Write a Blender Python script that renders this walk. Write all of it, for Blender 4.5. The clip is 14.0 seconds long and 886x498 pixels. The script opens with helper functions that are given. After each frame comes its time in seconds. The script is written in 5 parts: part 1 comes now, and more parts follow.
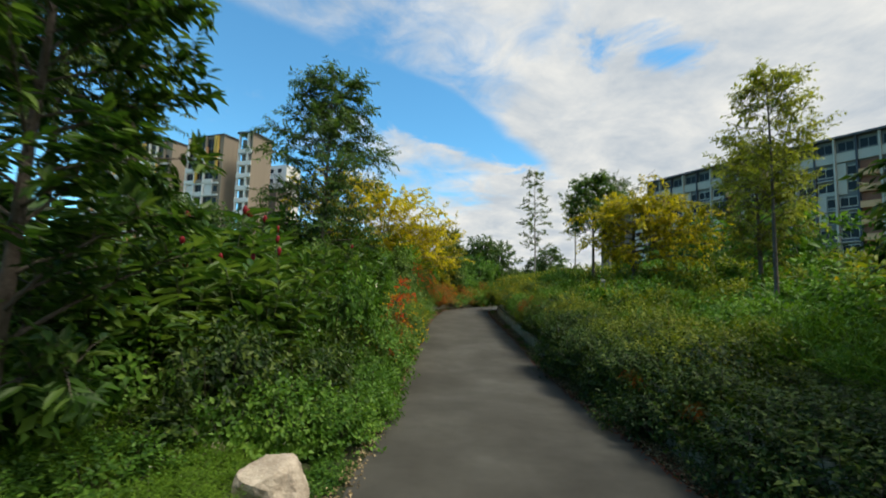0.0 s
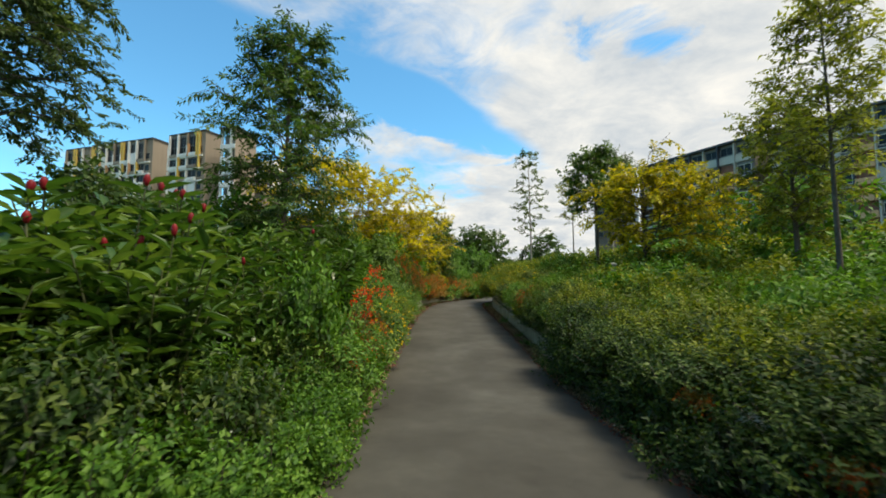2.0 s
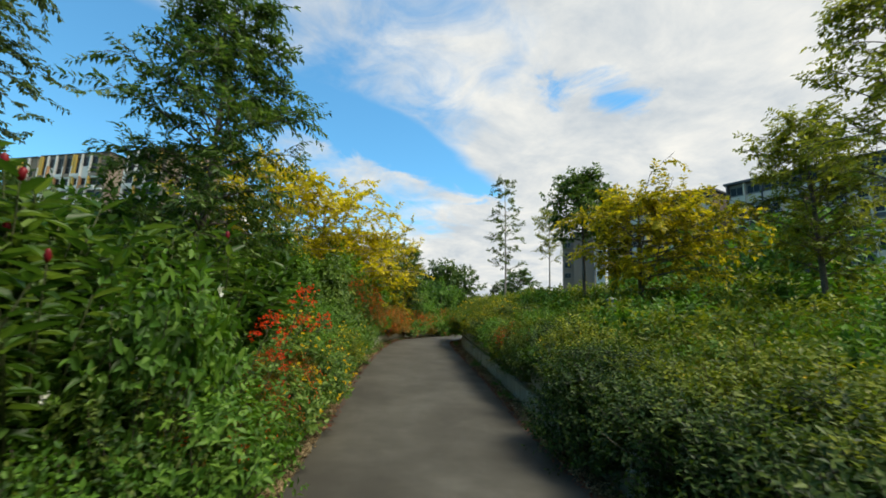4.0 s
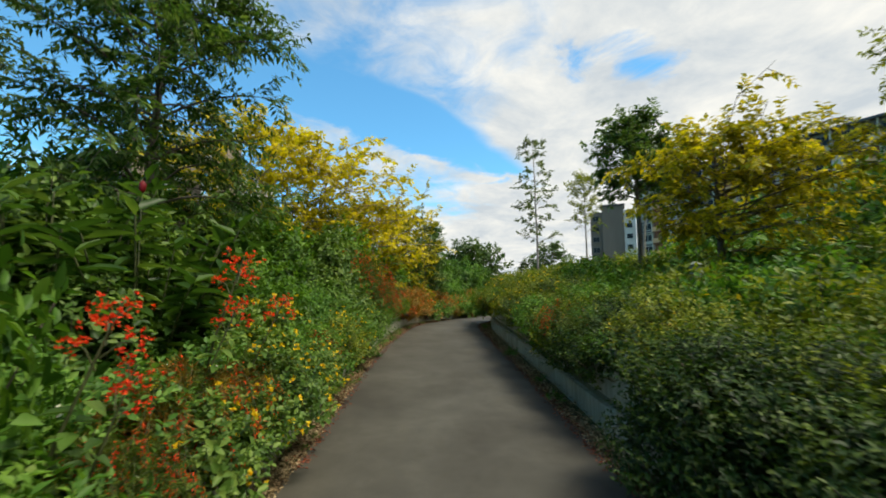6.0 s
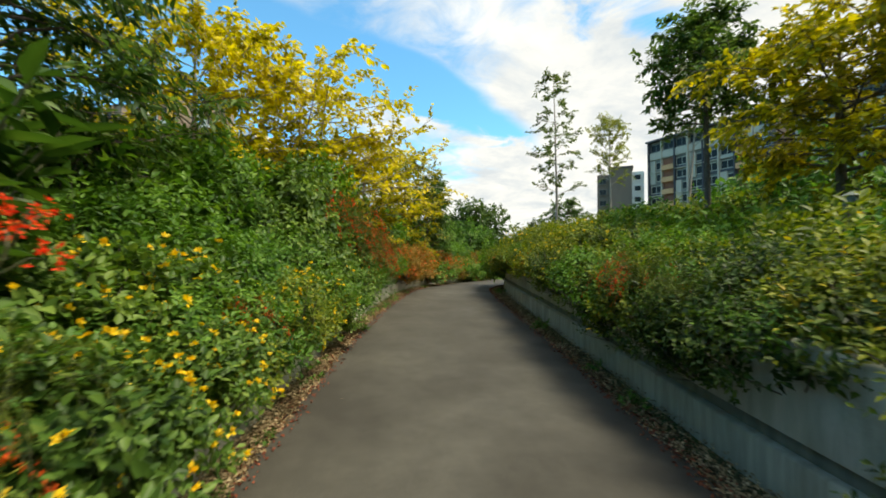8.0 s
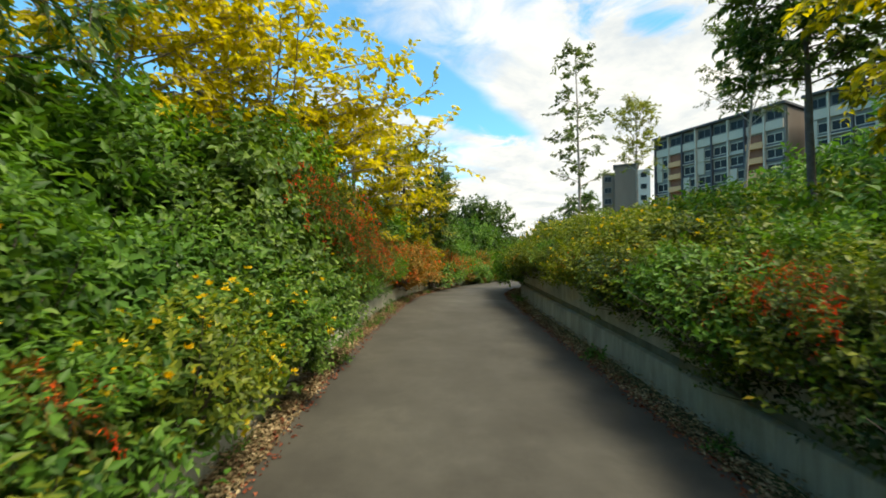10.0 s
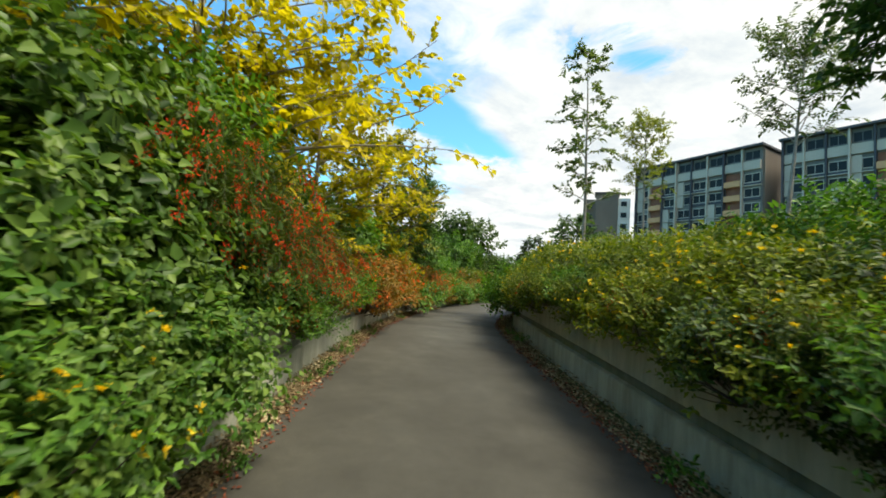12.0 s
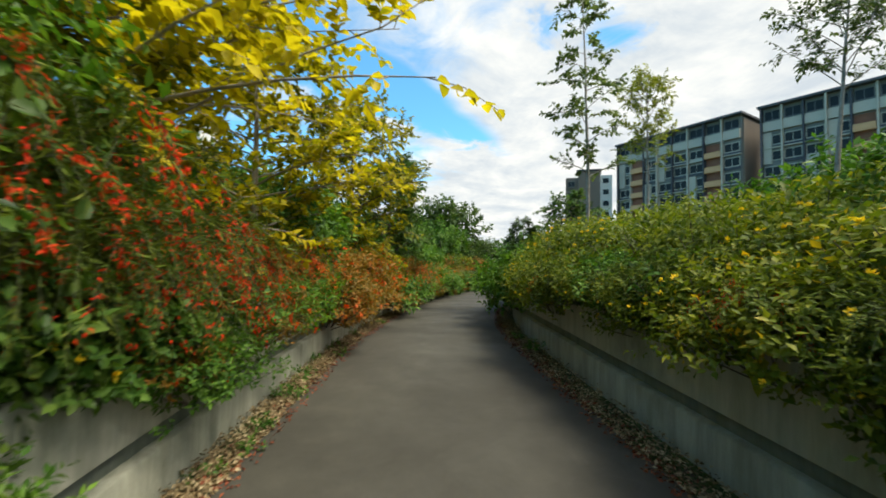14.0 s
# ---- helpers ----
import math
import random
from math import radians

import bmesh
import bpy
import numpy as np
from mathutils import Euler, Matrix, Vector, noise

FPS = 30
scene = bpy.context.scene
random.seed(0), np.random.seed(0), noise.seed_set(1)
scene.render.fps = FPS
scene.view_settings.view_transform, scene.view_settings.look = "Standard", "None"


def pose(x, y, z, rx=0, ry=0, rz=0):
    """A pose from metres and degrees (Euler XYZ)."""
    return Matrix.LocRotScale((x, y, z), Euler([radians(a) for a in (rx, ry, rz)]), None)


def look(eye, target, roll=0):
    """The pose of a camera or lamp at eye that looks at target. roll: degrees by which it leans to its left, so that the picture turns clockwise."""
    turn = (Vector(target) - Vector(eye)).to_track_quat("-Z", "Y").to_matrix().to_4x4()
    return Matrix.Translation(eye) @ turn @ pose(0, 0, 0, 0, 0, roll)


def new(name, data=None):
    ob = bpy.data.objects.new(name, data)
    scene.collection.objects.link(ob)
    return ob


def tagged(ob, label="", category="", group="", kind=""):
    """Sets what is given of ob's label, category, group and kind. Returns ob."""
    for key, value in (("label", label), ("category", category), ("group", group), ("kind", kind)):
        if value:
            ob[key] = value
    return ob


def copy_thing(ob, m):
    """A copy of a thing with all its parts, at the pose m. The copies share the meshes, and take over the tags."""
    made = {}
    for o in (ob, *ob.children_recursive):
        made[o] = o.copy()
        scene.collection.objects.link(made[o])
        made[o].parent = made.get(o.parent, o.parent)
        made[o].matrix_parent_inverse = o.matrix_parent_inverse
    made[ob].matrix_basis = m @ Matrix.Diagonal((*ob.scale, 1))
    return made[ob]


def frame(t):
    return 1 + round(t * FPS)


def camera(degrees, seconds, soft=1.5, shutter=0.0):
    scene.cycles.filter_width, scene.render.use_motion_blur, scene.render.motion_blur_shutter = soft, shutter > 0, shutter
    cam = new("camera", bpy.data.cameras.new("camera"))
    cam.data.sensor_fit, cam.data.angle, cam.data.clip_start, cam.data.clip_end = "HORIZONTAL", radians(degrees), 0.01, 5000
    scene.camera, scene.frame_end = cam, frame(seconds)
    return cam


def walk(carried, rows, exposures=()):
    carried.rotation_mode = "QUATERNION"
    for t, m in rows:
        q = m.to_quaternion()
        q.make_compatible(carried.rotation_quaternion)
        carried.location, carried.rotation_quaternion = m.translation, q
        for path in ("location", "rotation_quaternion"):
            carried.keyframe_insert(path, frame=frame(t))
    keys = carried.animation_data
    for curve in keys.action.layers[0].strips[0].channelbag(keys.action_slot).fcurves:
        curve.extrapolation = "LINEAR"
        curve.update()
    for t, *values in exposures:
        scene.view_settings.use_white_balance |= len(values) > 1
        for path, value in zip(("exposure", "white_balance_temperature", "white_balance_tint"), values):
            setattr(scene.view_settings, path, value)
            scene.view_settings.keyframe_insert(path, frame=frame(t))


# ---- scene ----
cam = camera(94.1, 14.0, soft=1.75, shutter=0.5)
METRES, EYE, TILT, LEAN, TURN = 14.0, 1.5, 5.5, -2.0, 0.0
ROWS = [
    (0.0, 0.0, 0.0, 0.0, -0.0, 0.0, 0.0),
    (0.5, 0.0067, 0.0296, -0.0024, -1.18, -3.07, 0.42),
    (1.0, 0.0048, 0.0599, -0.0049, -3.9, 2.67, 0.91),
    (1.5, 0.0098, 0.0921, -0.0113, -4.15, 0.33, 1.01),
    (2.0, 0.0165, 0.1249, -0.0164, -0.95, -0.98, 1.83),
    (2.5, 0.0137, 0.1607, -0.0209, -2.18, 2.13, 1.26),
    (5.0, 0.0329, 0.3413, -0.0452, -6.64, 4.02, -0.36),
    (5.5, 0.0343, 0.3781, -0.0483, -5.61, 1.77, 1.84),
    (6.0, 0.041, 0.4177, -0.052, -1.88, 1.37, 1.6),
    (6.5, 0.0374, 0.4579, -0.059, -1.93, -0.25, -0.32),
    (7.0, 0.0368, 0.4988, -0.068, -2.24, -2.99, 2.07),
    (7.5, 0.0386, 0.5413, -0.0746, -1.71, -3.49, 1.46),
    (10.0, 0.0325, 0.7259, -0.0886, -1.43, -3.56, 1.49),
    (10.5, 0.0306, 0.7568, -0.0887, -0.96, 0.46, -0.42),
    (11.0, 0.0292, 0.7944, -0.0898, -4.37, -3.49, 0.46),
    (11.5, 0.0326, 0.8348, -0.0917, -5.01, -2.94, -1.49),
    (12.0, 0.0295, 0.871, -0.0928, -4.33, -1.49, -2.74),
    (12.5, 0.0299, 0.9001, -0.0915, -4.52, -3.88, 0.14),
    (13.0, 0.035, 0.9297, -0.0899, -3.09, -1.97, 0.7),
    (13.5, 0.0368, 0.9577, -0.0945, -3.79, -2.87, 0.14),
    (14.0, 0.0376, 0.9877, -0.0948, -6.64, -3.3, 0.47),
]
walk(cam, [(t, pose(0, 0, EYE, TILT, LEAN, TURN) @ pose(METRES * x, METRES * y, METRES * z, 90 + pitch, roll, yaw)) for t, x, y, z, yaw, pitch, roll in ROWS],
     [(0.0, 0.1, 6450, 9), (0.5, 0.3, 6800, 9), (1.0, -0.02, 6450, 9), (1.5, 0.28, 6550, 9), (2.0, 0.28, 6700, 9), (2.5, 0.2, 6500, 9), (5.0, 0.22, 6550, 8),
      (5.5, 0.2, 6550, 8), (6.0, 0.28, 6600, 8), (6.5, 0.32, 6650, 8), (7.0, 0.53, 7050, 8), (7.5, 0.55, 6950, 8), (10.0, 0.63, 6980, 8), (10.5, 0.61, 6900, 8),
      (11.0, 0.41, 6600, 7), (11.5, 0.63, 6750, 8), (12.0, 0.63, 6680, 7), (12.5, 0.45, 6600, 7), (13.0, 0.66, 6780, 8), (13.5, 0.6, 6700, 8), (14.0, 0.47, 6550, 8)])

# ---------------------------------------------------------------- sky and sun
SUN_ELEVATION, SUN_AZIMUTH = 64.0, 108.0     # azimuth: degrees from ahead (+y) towards the right (+x)


def make_sky():
    world = bpy.data.worlds.new("sky")
    scene.world = world
    world.use_nodes = True
    nt = world.node_tree
    nt.nodes.clear()
    N, L = nt.nodes.new, nt.links.new
    out, bg = N("ShaderNodeOutputWorld"), N("ShaderNodeBackground")
    sky = N("ShaderNodeTexSky")
    sky.sky_type, sky.sun_disc = "NISHITA", False
    sky.sun_elevation, sky.sun_rotation = radians(SUN_ELEVATION), radians(SUN_AZIMUTH)
    sky.air_density, sky.dust_density, sky.ozone_density = 1.0, 0.3, 1.0
    bg.inputs["Strength"].default_value = 0.1
    geo = N("ShaderNodeTexCoord")
    sep = N("ShaderNodeSeparateXYZ")
    L(geo.outputs["Generated"], sep.inputs[0])

    def math_node(op, a, b=None, clamp=False):
        n = N("ShaderNodeMath")
        n.operation, n.use_clamp = op, clamp
        for i, v in enumerate((a, b)):
            if v is None:
                continue
            if isinstance(v, (int, float)):
                n.inputs[i].default_value = v
            else:
                L(v, n.inputs[i])
        return n.outputs[0]

    # cloud layer: the direction projected on a flat deck
    up = math_node("ADD", math_node("MAXIMUM", sep.outputs["Z"], 0.0), 0.16)
    px = math_node("DIVIDE", sep.outputs["X"], up)
    py = math_node("DIVIDE", sep.outputs["Y"], up)
    comb = N("ShaderNodeCombineXYZ")
    L(px, comb.inputs[0]), L(py, comb.inputs[1])

    def fbm(scale, detail, rough, distort, offset):
        m = N("ShaderNodeMapping")
        m.inputs["Location"].default_value = offset
        L(comb.outputs[0], m.inputs["Vector"])
        n = N("ShaderNodeTexNoise")
        n.inputs["Scale"].default_value, n.inputs["Detail"].default_value = scale, detail
        n.inputs["Roughness"].default_value, n.inputs["Distortion"].default_value = rough, distort
        L(m.outputs[0], n.inputs["Vector"])
        return n.outputs["Fac"]

    big = fbm(1.15, 3.0, 0.5, 0.4, (1.3, 4.1, 0.0))
    fine = fbm(4.2, 10.0, 0.62, 0.5, (0.4, 5.2, 0.0))
    # more cloud to the right and towards the horizon ahead, clear sky up to the left
    drift = math_node("MULTIPLY", math_node("ADD", px, 0.34), 0.36)
    drift = math_node("MINIMUM", math_node("MAXIMUM", drift, -0.28), 0.24)
    low = math_node("MULTIPLY", math_node("SUBTRACT", 0.34, sep.outputs["Z"]), 0.55)
    low = math_node("MAXIMUM", low, 0.0)
    # a long rift of clear sky that slants down ahead, and a small hole in the bank on the right
    across = math_node("ADD", math_node("ADD", math_node("MULTIPLY", px, -0.58), math_node("MULTIPLY", py, 0.81)), math_node("SUBTRACT", math_node("MULTIPLY", fine, 0.34), 1.57))
    rift = math_node("SUBTRACT", 1.0, math_node("MULTIPLY", math_node("ABSOLUTE", across), 5.0), True)
    rift = math_node("MULTIPLY", rift, math_node("MULTIPLY", math_node("SUBTRACT", 0.75, px), 2.5, True))
    hx, hy = math_node("SUBTRACT", px, 0.63), math_node("MULTIPLY", math_node("SUBTRACT", py, 1.2), 1.4)
    hole = math_node("SQRT", math_node("ADD", math_node("MULTIPLY", hx, hx), math_node("MULTIPLY", hy, hy)))
    hole = math_node("SUBTRACT", 1.75, math_node("ADD", math_node("MULTIPLY", hole, 3.6), math_node("MULTIPLY", fine, 1.7)), True)
    clear = math_node("MAXIMUM", math_node("MULTIPLY", rift, 0.42), math_node("MULTIPLY", hole, 0.36))
    drift = math_node("SUBTRACT", drift, clear)
    total = math_node("ADD", math_node("ADD", math_node("MULTIPLY", big, 0.86), math_node("MULTIPLY", fine, 0.50)), math_node("ADD", drift, low))
    ramp = N("ShaderNodeMapRange")
    ramp.interpolation_type = "SMOOTHSTEP"
    ramp.inputs["From Min"].default_value, ramp.inputs["From Max"].default_value = 0.56, 0.86
    L(total, ramp.inputs["Value"])
    shade = N("ShaderNodeMapRange")
    shade.inputs["From Min"].default_value, shade.inputs["From Max"].default_value = 0.35, 0.7
    L(fbm(2.8, 10.0, 0.64, 0.3, (7.3, 2.2, 0.0)), shade.inputs["Value"])
    cloud = N("ShaderNodeMixRGB")
    cloud.inputs["Color1"].default_value = (5.0, 5.5, 6.0, 1)
    cloud.inputs["Color2"].default_value = (8.35, 8.2, 7.75, 1)
    L(shade.outputs[0], cloud.inputs["Fac"])
    mix = N("ShaderNodeMixRGB")
    L(ramp.outputs[0], mix.inputs["Fac"])
    azure = N("ShaderNodeMixRGB")
    azure.blend_type, azure.inputs["Fac"].default_value = "MULTIPLY", 1.0
    azure.inputs["Color2"].default_value = (0.98, 1.88, 2.05, 1)
    L(sky.outputs[0], azure.inputs["Color1"])
    L(azure.outputs[0], mix.inputs["Color1"])
    L(cloud.outputs[0], mix.inputs["Color2"])
    L(mix.outputs[0], bg.inputs["Color"])
    L(bg.outputs[0], out.inputs["Surface"])


make_sky()
sun = new("sun", bpy.data.lights.new("sun", "SUN"))
sun.data.energy, sun.data.angle, sun.data.color = 4.2, radians(20), (1.0, 0.92, 0.76)
az, el = radians(SUN_AZIMUTH), radians(SUN_ELEVATION)
sun.matrix_world = look((0, 0, 0), (-math.sin(az) * math.cos(el), -math.cos(az) * math.cos(el), -math.sin(el)))


# ---------------------------------------------------------------- materials
def base_material(name):
    m = bpy.data.materials.new(name)
    m.use_nodes = True
    return m, m.node_tree, m.node_tree.nodes["Principled BSDF"]


def ramp_node(nt, stops):
    r = nt.nodes.new("ShaderNodeValToRGB")
    el_ = r.color_ramp.elements
    while len(el_) < len(stops):
        el_.new(0.5)
    for e, (p, c) in zip(el_, stops):
        e.position, e.color = p, (*c, 1)
    return r


def noise_node(nt, scale, detail=4.0, rough=0.55, coord="Object"):
    tc = nt.nodes.new("ShaderNodeTexCoord")
    n = nt.nodes.new("ShaderNodeTexNoise")
    n.inputs["Scale"].default_value, n.inputs["Detail"].default_value, n.inputs["Roughness"].default_value = scale, detail, rough
    nt.links.new(tc.outputs[coord], n.inputs["Vector"])
    return n


def leaf_material(name, dark, mid, light, trans=0.36, rough=0.5, odd=None):
    """Leaves: each leaf takes its own shade, patches of the plant lean lighter or darker, some light passes through."""
    m, nt, b = base_material(name)
    L = nt.links.new
    geo, info = nt.nodes.new("ShaderNodeNewGeometry"), nt.nodes.new("ShaderNodeObjectInfo")
    stops = [(0.0, dark), (0.5, mid), (0.93, light)]
    if odd:
        stops.append((0.985, odd))
    ramp = ramp_node(nt, stops)
    patch = noise_node(nt, 2.6, 3.0)
    add = nt.nodes.new("ShaderNodeMath")
    add.operation = "MULTIPLY_ADD"
    L(patch.outputs["Fac"], add.inputs[0])
    add.inputs[1].default_value = 1.15
    sub = nt.nodes.new("ShaderNodeMath")
    sub.operation = "MULTIPLY_ADD"
    L(info.outputs["Random"], sub.inputs[0])
    sub.inputs[1].default_value, sub.inputs[2].default_value = 0.26, -0.71
    L(sub.outputs[0], add.inputs[2])
    tot = nt.nodes.new("ShaderNodeMath")
    tot.operation = "ADD"
    own = nt.nodes.new("ShaderNodeMath")
    own.operation = "MULTIPLY_ADD"
    own.inputs[1].default_value, own.inputs[2].default_value = 0.72, 0.13
    L(geo.outputs["Random Per Island"], own.inputs[0])
    L(own.outputs[0], tot.inputs[0])
    L(add.outputs[0], tot.inputs[1])
    L(tot.outputs[0], ramp.inputs["Fac"])
    L(ramp.outputs[0], b.inputs["Base Color"])
    b.inputs["Roughness"].default_value = rough
    b.inputs["Specular IOR Level"].default_value = 0.22
    tr = nt.nodes.new("ShaderNodeBsdfTranslucent")
    gain = nt.nodes.new("ShaderNodeMixRGB")
    gain.blend_type, gain.inputs["Fac"].default_value = "MULTIPLY", 1.0
    gain.inputs["Color2"].default_value = (1.25, 1.3, 0.55, 1)
    L(ramp.outputs[0], gain.inputs["Color1"])
    L(gain.outputs[0], tr.inputs["Color"])
    mx = nt.nodes.new("ShaderNodeMixShader")
    mx.inputs["Fac"].default_value = trans
    L(b.outputs[0], mx.inputs[1])
    L(tr.outputs[0], mx.inputs[2])
    L(mx.outputs[0], nt.nodes["Material Output"].inputs["Surface"])
    return m


def solid_material(name, a, b_, scale=6.0, rough=0.8, bump=0.2, bump_scale=40.0, metal=0.0):
    """A matt surface that varies between two colours, with fine relief."""
    m, nt, b = base_material(name)
    L = nt.links.new
    n1, n2 = noise_node(nt, scale, 6.0, 0.6), noise_node(nt, scale * 9, 3.0)
    mixf = nt.nodes.new("ShaderNodeMath")
    mixf.operation = "MULTIPLY_ADD"
    L(n2.outputs["Fac"], mixf.inputs[0])
    mixf.inputs[1].default_value = 0.4
    L(n1.outputs["Fac"], mixf.inputs[2])
    r = ramp_node(nt, [(0.45, a), (0.95, b_)])
    L(mixf.outputs[0], r.inputs["Fac"])
    L(r.outputs[0], b.inputs["Base Color"])
    b.inputs["Roughness"].default_value, b.inputs["Metallic"].default_value = rough, metal
    if bump:
        bp = nt.nodes.new("ShaderNodeBump")
        bp.inputs["Strength"].default_value, bp.inputs["Distance"].default_value = bump, 0.02
        L(noise_node(nt, bump_scale, 5.0).outputs["Fac"], bp.inputs["Height"])
        L(bp.outputs[0], b.inputs["Normal"])
    return m


def asphalt_material():
    m, nt, b = base_material("asphalt")
    L = nt.links.new
    big, mid, grit = noise_node(nt, 0.7, 6.0, 0.62), noise_node(nt, 4.0, 8.0, 0.7), noise_node(nt, 90.0, 3.0, 0.7)
    r = ramp_node(nt, [(0.30, (0.027, 0.0250, 0.0188)), (0.55, (0.044, 0.0412, 0.0310)), (0.75, (0.070, 0.0655, 0.0500))])
    a1 = nt.nodes.new("ShaderNodeMath")
    a1.operation = "MULTIPLY_ADD"
    L(mid.outputs["Fac"], a1.inputs[0])
    a1.inputs[1].default_value = 0.32
    L(big.outputs["Fac"], a1.inputs[2])
    a2 = nt.nodes.new("ShaderNodeMath")
    a2.operation = "MULTIPLY_ADD"
    L(grit.outputs["Fac"], a2.inputs[0])
    a2.inputs[1].default_value = 0.36
    a3 = nt.nodes.new("ShaderNodeMath")
    a3.operation = "SUBTRACT"
    L(a1.outputs[0], a3.inputs[0])
    a3.inputs[1].default_value = 0.34
    L(a3.outputs[0], a2.inputs[2])
    L(a2.outputs[0], r.inputs["Fac"])
    L(r.outputs[0], b.inputs["Base Color"])
    rr = nt.nodes.new("ShaderNodeMapRange")
    rr.inputs["From Min"].default_value, rr.inputs["From Max"].default_value = 0.35, 0.7
    rr.inputs["To Min"].default_value, rr.inputs["To Max"].default_value = 0.92, 0.62
    L(big.outputs["Fac"], rr.inputs["Value"])
    L(rr.outputs[0], b.inputs["Roughness"])
    bp = nt.nodes.new("ShaderNodeBump")
    bp.inputs["Strength"].default_value, bp.inputs["Distance"].default_value = 0.45, 0.006
    L(grit.outputs["Fac"], bp.inputs["Height"])
    L(bp.outputs[0], b.inputs["Normal"])
    return m


def concrete_material(name, light, dark):
    """Painted concrete with water stains that run down and green algae in patches."""
    m, nt, b = base_material(name)
    L = nt.links.new
    tc, mp = nt.nodes.new("ShaderNodeTexCoord"), nt.nodes.new("ShaderNodeMapping")
    mp.inputs["Scale"].default_value = (5.0, 5.0, 0.7)
    L(tc.outputs["Object"], mp.inputs["Vector"])
    runs = nt.nodes.new("ShaderNodeTexNoise")
    runs.inputs["Scale"].default_value, runs.inputs["Detail"].default_value, runs.inputs["Roughness"].default_value = 1.6, 7.0, 0.65
    L(mp.outputs[0], runs.inputs["Vector"])
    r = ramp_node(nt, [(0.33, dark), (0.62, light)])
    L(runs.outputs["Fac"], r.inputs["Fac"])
    algae = noise_node(nt, 1.3, 6.0, 0.65)
    ar = ramp_node(nt, [(0.5, (0, 0, 0)), (0.72, (0.55, 0.55, 0.55))])
    L(algae.outputs["Fac"], ar.inputs["Fac"])
    mx = nt.nodes.new("ShaderNodeMixRGB")
    mx.inputs["Color2"].default_value = (0.10, 0.13, 0.085, 1)
    L(ar.outputs[0], mx.inputs["Fac"])
    L(r.outputs[0], mx.inputs["Color1"])
    L(mx.outputs[0], b.inputs["Base Color"])
    b.inputs["Roughness"].default_value = 0.85
    bp = nt.nodes.new("ShaderNodeBump")
    bp.inputs["Strength"].default_value, bp.inputs["Distance"].default_value = 0.25, 0.01
    L(noise_node(nt, 35.0, 6.0).outputs["Fac"], bp.inputs["Height"])
    L(bp.outputs[0], b.inputs["Normal"])
    return m


def glass_material():
    m, nt, b = base_material("window_glass")
    b.inputs["Base Color"].default_value = (0.016, 0.019, 0.022, 1)
    b.inputs["Roughness"].default_value = 0.3
    b.inputs["Specular IOR Level"].default_value = 0.16
    return m


def meadow_material():
    """Bare soil with patches of short grass."""
    m, nt, b = base_material("soil_and_grass")
    L = nt.links.new
    patch, fine_, blade = noise_node(nt, 0.35, 6.0, 0.6), noise_node(nt, 6.0, 5.0, 0.6), noise_node(nt, 60.0, 3.0)
    soil = ramp_node(nt, [(0.3, (0.022, 0.017, 0.011)), (0.75, (0.065, 0.048, 0.030))])
    grass = ramp_node(nt, [(0.3, (0.022, 0.042, 0.010)), (0.75, (0.085, 0.115, 0.028))])
    L(fine_.outputs["Fac"], soil.inputs["Fac"])
    L(blade.outputs["Fac"], grass.inputs["Fac"])
    where = ramp_node(nt, [(0.36, (0, 0, 0)), (0.52, (1, 1, 1))])
    L(patch.outputs["Fac"], where.inputs["Fac"])
    mx = nt.nodes.new("ShaderNodeMixRGB")
    L(where.outputs[0], mx.inputs["Fac"])
    L(soil.outputs[0], mx.inputs["Color1"])
    L(grass.outputs[0], mx.inputs["Color2"])
    L(mx.outputs[0], b.inputs["Base Color"])
    b.inputs["Roughness"].default_value = 0.95
    bp = nt.nodes.new("ShaderNodeBump")
    bp.inputs["Strength"].default_value, bp.inputs["Distance"].default_value = 0.7, 0.03
    L(blade.outputs["Fac"], bp.inputs["Height"])
    L(bp.outputs[0], b.inputs["Normal"])
    return m


ASPHALT = asphalt_material()
MEADOW = meadow_material()
WALL_PAINT = concrete_material("painted_concrete", (0.48, 0.48, 0.40), (0.32, 0.33, 0.26))
PLINTH = concrete_material("bare_concrete", (0.41, 0.41, 0.33), (0.25, 0.255, 0.195))
# stained like the wall, with the wall groove's shade in the darker base colours
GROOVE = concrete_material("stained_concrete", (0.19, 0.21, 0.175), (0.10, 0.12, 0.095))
ROCK = solid_material("limestone", (0.24, 0.19, 0.14), (0.54, 0.47, 0.375), 7.0, 0.9, 0.8, 22.0)
BARK = solid_material("bark", (0.055, 0.042, 0.032), (0.15, 0.125, 0.10), 10.0, 0.9, 0.6, 45.0)
PALE_BARK = solid_material("pale_bark", (0.20, 0.17, 0.14), (0.40, 0.36, 0.31), 9.0, 0.85, 0.5, 40.0)
STEM = solid_material("green_stem", (0.045, 0.06, 0.02), (0.11, 0.12, 0.045), 12.0, 0.6, 0.0)
GLASS = glass_material()

